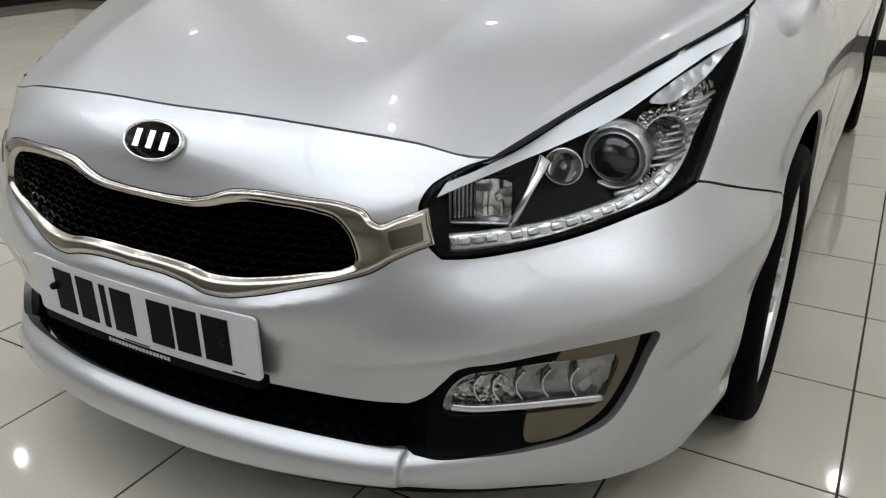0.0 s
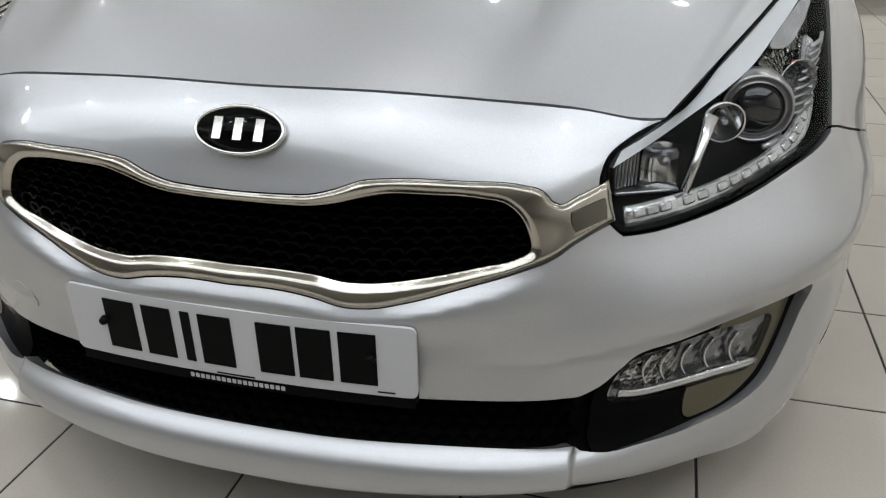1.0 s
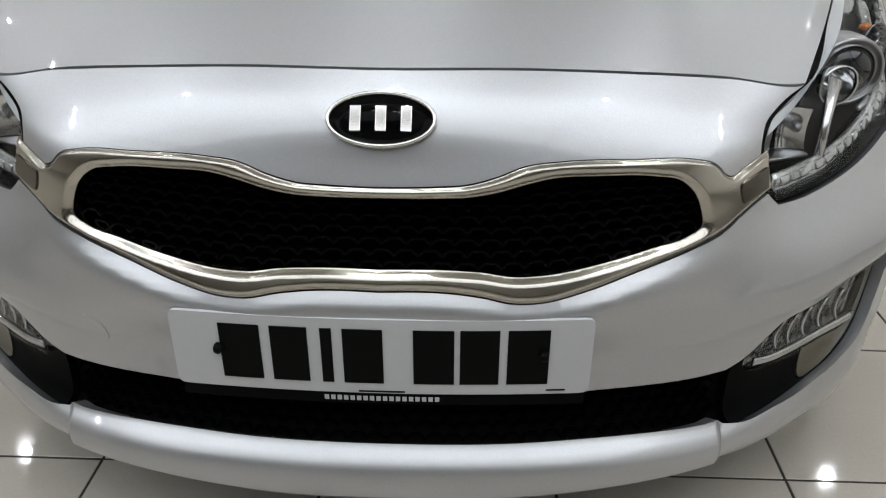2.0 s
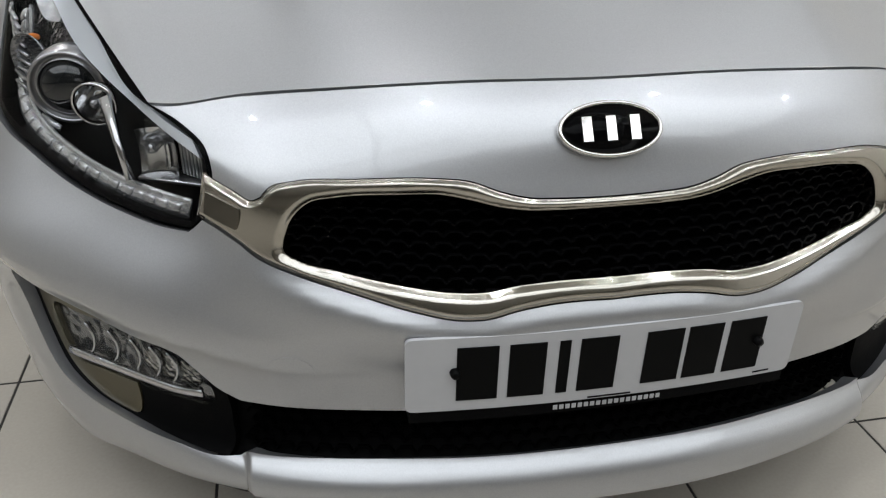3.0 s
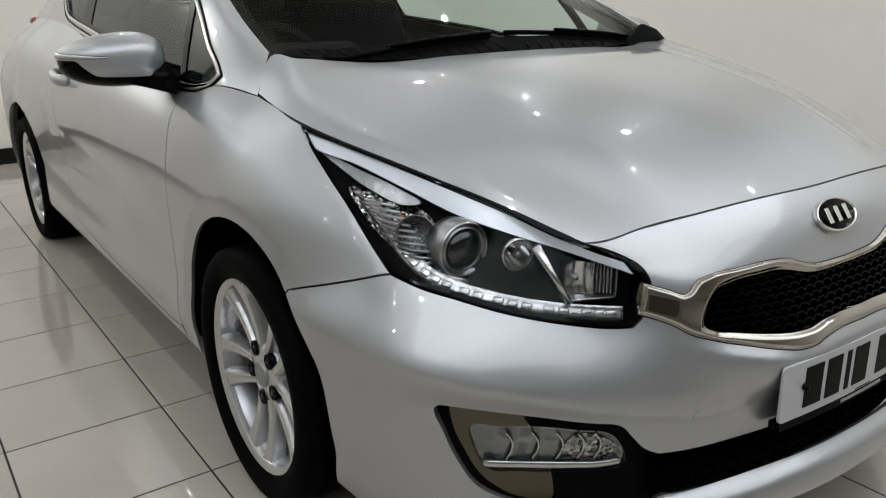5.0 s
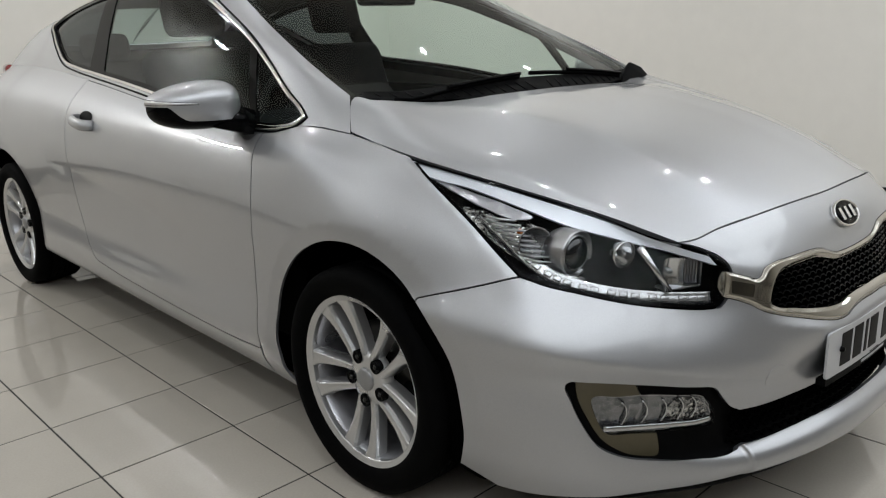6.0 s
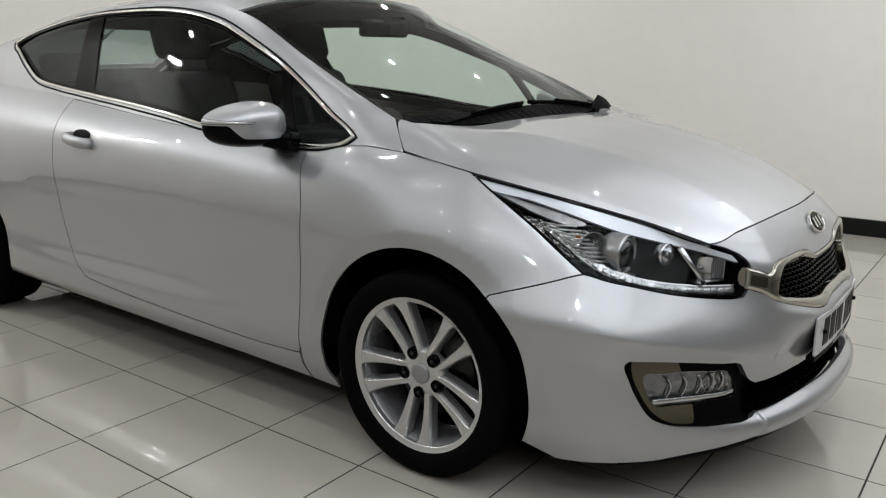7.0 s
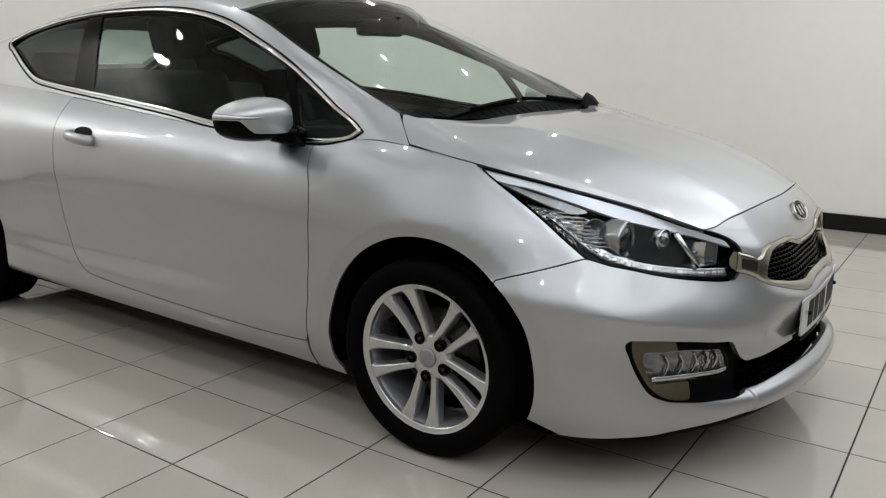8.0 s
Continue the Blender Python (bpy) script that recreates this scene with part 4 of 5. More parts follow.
# Near-black sheet added behind the front, standing in for shade in its openings.
blackout_line = ring(BODY, BOTTOM_FRONT, wheel_arch(ARCH_Y, 203, seam_angle), SEAM[::-1], LAMP_BACK,
                  [(.763, .79, .864), (.735, .69, .842), (.69, .56, .812), (.62, .385, .767), (.537, .215, .709), (.43, .182, .724), (.31, .158, .735), (.17, .142, .742), (0, .135, .742)])
blackout = sheet(BODY, centred(inset(blackout_line, 0.006), 0.004), (), 0.03, off=-0.085, depth=0, pull=(-.25, .9, -.35))
put("front_blackout", joined(blackout, mirrored(blackout)), DEEP, car)

# grille: chrome surround with an ear to each lamp, black honeycomb behind
outer_loop, mesh_loop = grille_line, mesh_line


def bead(uv):
    """The surround's rounded section."""
    a, b = edge_distance(uv, mesh_loop), edge_distance(uv, outer_loop)
    return 0.0095 * ease(a, -0.005, 0.013) * ease(b, -0.005, 0.009)


frame_data = sheet(BODY, grille_line, [past_mid(mesh_line)], 0.0026, off=-0.002, depth=0.03, lift=bead)
fp, ff, fn = frame_data
frame_mesh = welded(joined((fp, ff, fn), mirrored((fp, ff, fn))))
grille = mesh_part("grille", frame_mesh[0], frame_mesh[1], SATIN, car, "satin chrome grille surround with dark mesh", frame_mesh[2])
# Flat raised patch, darker than the surround in place of a pocket's shade.
EAR_DARK = plain("ear_shade", (0.15, 0.14, 0.12), 0.2, 1.0, grain=0.05, scale=40)
ear = ring(BODY, [(.432, .100, .618), (.445, .110, .622), (.468, .13, .628)], [(.468, .13, .628), (.472, .128, .612), (.474, .125, .603)], [(.474, .125, .603), (.455, .112, .597), (.438, .10, .592)], [(.438, .10, .592), (.433, .099, .605), (.432, .1, .618)])
both("ear_shade_patch", sheet(BODY, ear, (), 0.006, off=0.0095, depth=0.004), EAR_DARK, grille)
# Near-black sheet in place of the shade behind the mesh.
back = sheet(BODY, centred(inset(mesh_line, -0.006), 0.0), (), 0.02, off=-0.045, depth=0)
put("grille_blackout", joined(back, mirrored(back)), DEEP, grille)


def honeycomb(cell, off, line, thick, depth):
    """Ribs of a honeycomb laid on the body's skin inside an outline."""
    lo, hi = line.min(0), line.max(0)
    dx, dy = cell * 1.9, cell * 0.95
    verts, faces = [], []
    rows_n, cols_n = int((hi[1] - lo[1]) / dy) + 3, int((hi[0] - lo[0]) / dx) + 3
    segs = []
    for r in range(rows_n):
        for c in range(-1, cols_n):
            x, y = (c + (0.5 if r % 2 else 0)) * dx, lo[1] + r * dy
            w, h = dx * 0.5, dy * 0.5
            segs += [((x - w * 0.5, y + h), (x + w * 0.5, y + h)), ((x + w * 0.5, y + h), (x + w, y)), ((x - w * 0.5, y + h), (x - w, y))]
    for a, b in segs:
        a, b = np.array(a), np.array(b)
        if not inside(np.array([(a + b) / 2]), line)[0]:
            continue
        d = (b - a) / np.linalg.norm(b - a)
        n = np.array([-d[1], d[0]]) * thick / 2
        quad = np.array([a - n, b - n, b + n, a + n])
        top, low = BODY.at(quad, off), BODY.at(quad, off - depth)
        k = len(verts)
        verts += list(top) + list(low)
        faces += [(k, k + 1, k + 2, k + 3), (k + 4, k + 5, k + 1, k), (k + 7, k + 3, k + 2, k + 6)]
    return np.array(verts), faces


hv, hf = honeycomb(0.0155, -0.018, inset(mesh_line, -0.004), 0.0032, 0.012)
both_v = np.concatenate([hv, hv * np.array([-1, 1, 1])])
mesh_part("grille_mesh", both_v, hf + [tuple(i + len(hv) for i in f[::-1]) for f in hf], GLOSS_BLACK, grille, "gloss black honeycomb", smooth=False)

# lower intake and fog lamps
recess = sheet(BODY, centred(inset(intake_line, -0.004), 0.0), (), 0.014, off=-0.03, depth=0)
intake = put("lower_intake", joined(recess, mirrored(recess)), BLACK, car, "black lower air intake")
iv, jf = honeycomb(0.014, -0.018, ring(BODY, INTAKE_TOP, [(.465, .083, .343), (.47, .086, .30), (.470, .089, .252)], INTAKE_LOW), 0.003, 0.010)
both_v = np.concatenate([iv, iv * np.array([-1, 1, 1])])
# The ribs take the cavity colour, so they vanish as if in shade.
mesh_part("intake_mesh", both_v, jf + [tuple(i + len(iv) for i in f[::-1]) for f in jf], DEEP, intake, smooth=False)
rim_line = ring(BODY, [(.49, .098, .285), (.495, .094, .325), (.515, .104, .37), (.54, .116, .402)], FOG_TOP[1:], FOG_OUT[:-1], [(.495, .098, .246), (.487, .098, .26), (.49, .098, .285)])
FOG_METAL = plain("fog_reflector", (0.52, 0.52, 0.53), 0.16, 1.0, grain=0.15, scale=45)
FOG_OPTIC = crystal("fog_optic", (0.30, 0.30, 0.31), 0.18, 0.9, 60, 0.6, 0.45)
BEZEL = plain("fog_bezel", (0.080, 0.068, 0.039), 0.30, 0.55, coat=0.4, grain=0.08, scale=60)
bezel_line = clean(BODY.path([(.768, .295, .432), (.72, .243, .429), (.678, .208, .422), (.667, .201, .402), (.645, .195, .35), (.622, .184, .301), (.620, .186, .264), (.65, .205, .264), (.682, .23, .274), (.718, .257, .303), (.745, .279, .352), (.764, .293, .40)], 6, True))
lens_line = clean(BODY.path([(.742, .268, .393), (.70, .228, .393), (.654, .191, .392), (.60, .150, .386), (.545, .116, .376), (.522, .108, .348), (.515, .107, .318), (.56, .135, .312), (.617, .179, .311), (.67, .217, .315), (.714, .250, .322), (.733, .263, .358)], 6, True))


def fog_inside(parent, flip):
    """A faceted back, three level vanes and a small bowl behind the fog lamp's glass."""
    sgn = np.array([-1 if flip else 1, 1, 1])
    for dz, w, off in ((.012, .013, -.012),):
        run = BODY.path([(.722, .252, .318 + dz), (.66, .208, .314 + dz), (.60, .163, .312 + dz), (.548, .128, .312 + dz), (.525, .112, .316 + dz * .95)], 6)
        loop_part("vane", BODY.at(run, off) * sgn, BODY.normal(run) * sgn, rounded(w, 0.005), FOG_METAL, parent)
    for x, y in ((.690, .225), (.655, .198), (.622, .173), (.592, .151), (.566, .134)):
        lean = .012
        run = BODY.path([(x + lean * .2, y, .334), (x - lean * .5, y - .006, .352), (x - lean * .5, y - .006, .368), (x + lean * .3, y, .384)], 5)
        loop_part("rib", BODY.at(run, -.016) * sgn, BODY.normal(run) * sgn, rounded(.0038, .005), FOG_METAL, parent)
    patch = clean(BODY.path([(.60, .15, .378), (.56, .125, .372), (.53, .113, .35), (.535, .116, .33), (.57, .14, .326), (.60, .16, .328), (.612, .168, .35)], 6, True))
    d = sheet(BODY, patch, (), 0.007, off=-0.019, depth=0.003)
    put("bulb_bowl", mirrored(d) if flip else d, FACET, parent)


def tilt(p, aim, roll=0):
    """The pose of a part at p whose own x axis points along aim."""
    q = Vector(aim).to_track_quat("X", "Z").to_matrix().to_4x4()
    return Matrix.Translation(p) @ q @ pose(0, 0, 0, roll)


for flip in (False, True):
    turn = mirrored if flip else (lambda d: d)
    fog = put("fog_lamp", turn(sheet(BODY, rim_line, [inset(bezel_line, -0.002), inset(lens_line, -0.002)], 0.010, off=-0.016, depth=0.014)), BLACK, car, "front fog lamp with clear glass in a bronze bezel")
    put("bezel", turn(sheet(BODY, bezel_line, [inset(lens_line, -0.003)], 0.010, off=-0.014, depth=0.010)), BEZEL, fog, "bronze satin bezel")
    put("reflector", turn(sheet(BODY, inset(lens_line, -0.002), (), 0.012, off=-0.022, depth=0)), FOG_OPTIC, fog)
    fog_inside(fog, flip)
    put("lens", turn(sheet(BODY, lens_line, (), 0.012, off=-0.008, depth=0.008)), LENS, fog, "clear glass")

# headlamps
BROW_LOW = [(.771, .744, .838), (.732, .611, .804), (.695, .507, .772), (.655, .406, .738), (.61, .323, .716), (.564, .252, .697), (.517, .188, .676), (.482, .150, .660)]
lamp_in = inset(lamp_line, 0.012)
BRUSHED = plain("brushed_silver", (0.36, 0.36, 0.37), 0.30, 1.0, grain=0.08, scale=120)
BALL = plain("projector_glass", (0.006, 0.007, 0.008), 0.05, spec=0.6, coat=0.3, grain=0.1, scale=20)
brow_top = BODY.path([(.490, .165, .679), (.525, .198, .694), (.60, .335, .744), (.675, .515, .794), (.735, .68, .835), (.765, .775, .857)], 8)
brow_line = clean(np.concatenate([brow_top, BODY.path([(.765, .775, .857), *BROW_LOW], 8)]))
DRL = [(.757, .560, .757), (.752, .500, .722), (.750, .448, .688), (.737, .396, .658), (.706, .342, .635), (.662, .288, .618), (.612, .235, .607), (.554, .186, .599), (.505, .149, .595)]


INWARD = (-.35, .8, -.22)


def plate_between(a, b, wa, wb, up, thick):
    """A tapering bar from a to b, wa and wb wide, that stands thick towards up."""
    a, b, up = Vector(a), Vector(b), Vector(up).normalized()
    side = (b - a).cross(up).normalized()
    bm = bmesh.new()
    vs = []
    for p, w in ((a, wa), (a * .5 + b * .5, (wa + wb) * .42), (b, wb)):
        vs.append([bm.verts.new(p + side * (w * q / 2) + up * h) for q, h in ((-1, 0), (-.8, thick), (.2, thick * 1.25), (.9, thick * .5), (1, 0))])
    for p, q in zip(vs, vs[1:]):
        for i in range(5):
            bm.faces.new((p[i], p[(i + 1) % 5], q[(i + 1) % 5], q[i]))
    bm.faces.new(vs[0])
    bm.faces.new(vs[-1][::-1])
    bmesh.ops.recalc_face_normals(bm, faces=bm.faces)
    return bm


def headlamp(flip):
    s = -1 if flip else 1
    turn = mirrored if flip else (lambda d: d)
    lamp = put("headlamp", turn(sheet(BODY, inset(lamp_line, 0.0032), [lamp_in], 0.012, off=-0.002, depth=0.055, pull=INWARD)), GLOSS_BLACK, car, "wrap-round headlamp with projector and LED strip")
    put("housing", turn(sheet(BODY, inset(lamp_line, 0.004), (), 0.02, off=-0.062, depth=0, pull=INWARD)), HOUSING, lamp, "black inner housing")
    put("brow", turn(sheet(BODY, brow_line, (), 0.012, off=-0.008, depth=0.014, pull=INWARD)), BROW, lamp, "bright silver upper band")
    guide = clean(BODY.path([(.762, .713, .822), (.735, .61, .797), (.705, .527, .774), (.690, .470, .752), (.705, .488, .746), (.735, .555, .764), (.755, .639, .796)], 6, True))
    put("light_guide", turn(sheet(BODY, guide, (), 0.01, off=-0.018, depth=0.01, pull=INWARD)), GUIDE, lamp, "silver light guide")
    put("lens", turn(sheet(BODY, inset(lamp_line, 0.0045), (), 0.012, off=0.001, depth=0.004)), LENS, lamp, "clear lens")
    aim = (s * 0.22, -1, -0.08)
    m = tilt((s * .664, .376, .682), (s * 0.03, -1, -0.05)) @ Matrix.Scale(.90, 4)
    eye = part("projector", moved(lathe([(-.070, .046), (-.055, .0545), (-.030, .0575), (-.008, .0575), (-.001, .0560), (0, .0535), (-.003, .0505), (-.010, .0480), (-.010, .0455), (-.004, .0440), (-.004, .0425), (-.014, .0415)], 56), m), BRUSHED, lamp, "brushed silver shroud of the projector")
    part("glass_ball", moved(lathe([(-.014, .042), (-.005, .0395), (.002, .034), (.007, .025), (.010, .014), (.011, 0)], 40), m), BALL, eye, "dark round lens")
    # bulb bowl beside the projector
    m = tilt((s * .615, .292, .685), aim)
    bowl = part("bulb_bowl", moved(lathe([(-.04, .004), (-.038, .012), (-.028, .020), (-.010, .027), (.0, .029), (-.001, .027)], 28), m), REFLECTOR, lamp)
    part("bulb", moved(lathe([(-.034, .004), (-.01, .007), (.0, .006), (.004, 0)], 14), m), OPTIC, bowl)
    # inner reflector: faceted bowl with a fluted cheek
    m = tilt((s * .522, .212, .642), (s * 0.45, -1, -0.02))
    bowl = part("inner_reflector", moved(box(-.034, -.026, -.046, .046, -.036, .034, 0.004), m), HOUSING, lamp, "faceted chrome reflector")
    q = m @ pose(0, s * .018, 0)
    hollow = bmesh.new()
    grid = [[hollow.verts.new((-.024 + .017 * ((i - 7) / 7) ** 2 + .004 * ((k - 3) / 3) ** 2, (i - 7) / 7 * .026, -.030 + .058 * k / 6)) for k in range(7)] for i in range(15)]
    for p, r in zip(grid, grid[1:]):
        for k in range(6):
            hollow.faces.new((p[k], p[k + 1], r[k + 1], r[k]))
    part("bowl", moved(hollow, q), REFLECTOR, bowl)
    part("bulb", moved(lathe([(-.026, .005), (-.010, .0075), (-.004, .006), (-.002, 0)], 14), q @ pose(0, s * .008, .004)), OPTIC, bowl)
    part("edge_trim", moved(box(-.028, .004, -s * .046 - .0012, -s * .046 + .0012, -.034, .030, 0.001, 1), m), BRUSHED, bowl)
    part("ledge", moved(box(-.03, .006, -.045, .045, -.036, -.031, 0.002), m), BRUSHED, bowl)
    for k in range(6):
        y = -s * (.010 + k * .0058)
        part("flute", moved(box(-.026, -.012 + .002 * k, y - .0021, y + .0021, -.030, .030, 0.0015, 1), m), BRUSHED, bowl)
    part("slant_bar", plate_between((s * .596, .272, .702), (s * .571, .213, .613), .019, .011, (s * .3, -1, .1), .008), FOG_METAL, lamp, "slanting silver bar")
    part("fin", plate_between((s * .706, .384, .640), (s * .676, .352, .634), .016, .008, (s * .3, -1, .5), .004), BRUSHED, lamp)
    # indicator bowl with facets and an amber bulb
    m = tilt((s * .725, .44, .705), (s * 0.75, -1, 0.0))
    bowl = part("indicator_bowl", moved(lathe([(-.03, .004), (-.024, .02), (-.012, .032), (-.004, .036), (-.006, .037)], 28), m), OPTIC, lamp)
    part("bulb", moved(lathe([(-.022, .004), (-.012, .007), (-.004, .005), (-.002, 0)], 16), tilt((s * .731, .476, .726), (s * 0.75, -1, 0.1))), AMBER, bowl, "amber bulb")
    for k in range(9):
        z = .668 + k * .0105
        run = np.array([(s * (.706 + .004 * k), .404 + .010 * k, z), (s * (.728 + .0035 * k), .424 + .013 * k, z + .002), (s * (.746 + .002 * k), .452 + .014 * k, z + .006)])
        loop_part("flute", run, np.repeat(np.array([[s * .75, -1.0, 0]]), 3, 0), rounded(.0042, .0035), BRUSHED, bowl)
    # faceted reflector round the indicator
    cheek = clean(BODY.path([(.757, .60, .765), (.722, .515, .760), (.690, .440, .742), (.690, .385, .690), (.710, .368, .648), (.742, .42, .664), (.760, .48, .695), (.764, .55, .735)], 6, True))
    put("indicator_cheek", turn(sheet(BODY, cheek, (), 0.008, off=-0.046, depth=0.0, pull=INWARD)), FACET, lamp, "sparkling faceted reflector")
    # running-light strip
    uv = BODY.path(DRL, 6)
    path = BODY.at(uv, -0.017) * np.array([s, 1, 1])
    nor = BODY.normal(uv) * np.array([s, 1, 1])
    strip_ob = loop_part("led_strip", path, nor, [(-.013, -.002), (-.0125, .003), (-.006, .006), (.002, .0055), (.008, .003), (.0125, .006), (.0135, .001), (.013, -.002)], CLEAR_LED, lamp, "clear running-light strip")
    ends = np.linspace(0, len(path) - 1, 21)
    for k in range(20):
        i = int((ends[k] + ends[k + 1]) / 2)
        t = path[min(i + 1, len(path) - 1)] - path[max(i - 1, 0)]
        x = Vector(t).normalized()
        z = Vector(nor[i]).normalized()
        y = z.cross(x).normalized()
        rot = Matrix((x, y, z)).transposed().to_4x4()
        part("led", moved(box(-.0095, .0095, -.0075, .0055, 0.002, .0085, 0.0028), Matrix.Translation(path[i]) @ rot), CLEAR_LED, strip_ob)
    return lamp


headlamp(False)
headlamp(True)


# number plate with plain bars for its characters, bowed with the bumper
def bow(x):
    return 0.013 * (x / 0.26) ** 2


def bowed_slab(x0, x1, low, high, front, back, round_end=0.0):
    """An upright slab from x0 to x1 that follows the bow, with its ends rounded."""
    bm = bmesh.new()
    n = max(2, int((x1 - x0) / .012))
    xs = [x0 + (x1 - x0) * i / n for i in range(n + 1)]
    if round_end:
        xs = sorted(xs + [x0 + round_end * k for k in (.08, .3, .6)] + [x1 - round_end * k for k in (.08, .3, .6)])
    cols = []
    for x in xs:
        e = max(0.0, round_end - min(x - x0, x1 - x))
        cut = round_end - math.sqrt(max(0.0, round_end ** 2 - e * e)) if round_end else 0.0
        cols.append([bm.verts.new((x, y + bow(x), z)) for y, z in ((front, low + cut), (front, high - cut), (back, high - cut), (back, low + cut))])
    for p, q in zip(cols, cols[1:]):
        for i in range(4):
            bm.faces.new((p[i], p[(i + 1) % 4], q[(i + 1) % 4], q[i]))
    bm.faces.new(cols[0])
    bm.faces.new(cols[-1][::-1])
    bmesh.ops.recalc_face_normals(bm, faces=bm.faces)
    return bm


def number_plate():
    z, front = 0.427, -0.0165
    plate = part("number_plate", bowed_slab(-.26, .26, z - .0545, z + .0545, front, front + .005, .009), PLATE, car, "white acrylic number plate with black bars", False)
    part("plate_mount", bowed_slab(-.19, .19, .378, .470, front + .0052, .03), BLACK, plate, smooth=False)
    for x0, x1 in ((-.198, -.147), (-.134, -.088), (-.072, -.058), (-.045, .004), (.041, .091), (.098, .146), (.156, .207)):
        part("bar", bowed_slab(x0, x1, z - .0385, z + .0405, front - .0012, front + .001), PLATE_INK, plate, smooth=False)
    part("maker_bar", bowed_slab(.206, .230, z - .0495, z - .0475, front - .0008, front + .001), PLATE_INK, plate, smooth=False)
    part("maker_bar", bowed_slab(-.028, .03, z - .0525, z - .0505, front - .0008, front + .001), PLATE_INK, plate, smooth=False)
    holder = part("plate_holder", bowed_slab(-.255, .255, .355, .3715, front + .001, .006), BLACK, plate, "black plate holder with a grey text bar", False)
    for k in range(18):
        x0 = -.072 + k * .0082
        part("text_bar", bowed_slab(x0, x0 + .0055, .3605, .367, front + .0002, front + .002), GREY_INK, holder, smooth=False)
    for x in (-.2, .2):
        part("screw_cap", moved(lathe([(0, .0068), (.005, .0064), (.009, .005), (.010, 0)], 14), pose(x, front + bow(x), .432, 0, 0, -90)), PLATE_INK, plate)


number_plate()


def emblem():
    """Oval badge: chrome rim, black field, plain raised silver blocks."""
    uv = BODY.find([(0, .083, .696)])
    p, n = BODY.at(uv)[0], BODY.normal(uv)[0]
    n = Vector((0, n[1], n[2])).normalized()
    up = Vector((1, 0, 0)).cross(n) * -1
    if up.z < 0:
        up = -up
    m = Matrix((Vector((1, 0, 0)), -n, up)).transposed().to_4x4()
    m = Matrix.Translation(p) @ m
    a, b = 0.066, 0.0345
    oval = [(a * math.cos(2 * math.pi * k / 48), b * math.sin(2 * math.pi * k / 48)) for k in range(48)]
    field = part("emblem", moved(flat_shape([(x * .93, z * .9) for x, z in oval], 0.0065), m), GLOSS_BLACK, car, "oval badge with chrome rim and plain blocks")
    ring_pts = np.array([m @ Vector((x * .955, -.002, z * .93)) for x, z in oval])
    loop_part("badge_rim", ring_pts, np.repeat(np.array(n)[None], 48, 0), rounded(0.0055, 0.0075), CHROME, field, "chrome rim", True)
    h = 0.0155
    for x in (-.030, 0, .030):
        pts = [(x - .0065, -h), (x + .0065, -h), (x + .0065, h), (x - .0065, h)]
        part("badge_block", moved(flat_shape(pts, 0.004, 0.0008), m @ pose(0, -.0063, 0)), CHROME, field, smooth=False)


emblem()


# black valance below the bumper's lip
low = np.array([p for p in BODY.g[0][::10] if p[1] < .34])
low = np.concatenate([low[:0:-1] * np.array([-1, 1, 1]), low])
inward = np.stack([low[:, 0] * -.03, np.full(len(low), .004), np.full(len(low), .002)], 1)
loop_part("lower_valance", low + inward, np.repeat(np.array([[0, -1.0, 0]]), len(low), 0), [(.022, -.020), (.020, -.004), (.004, .001), (-.014, .001), (-.022, -.005), (-.020, -.016)], BLACK, car, "matt black lower valance")


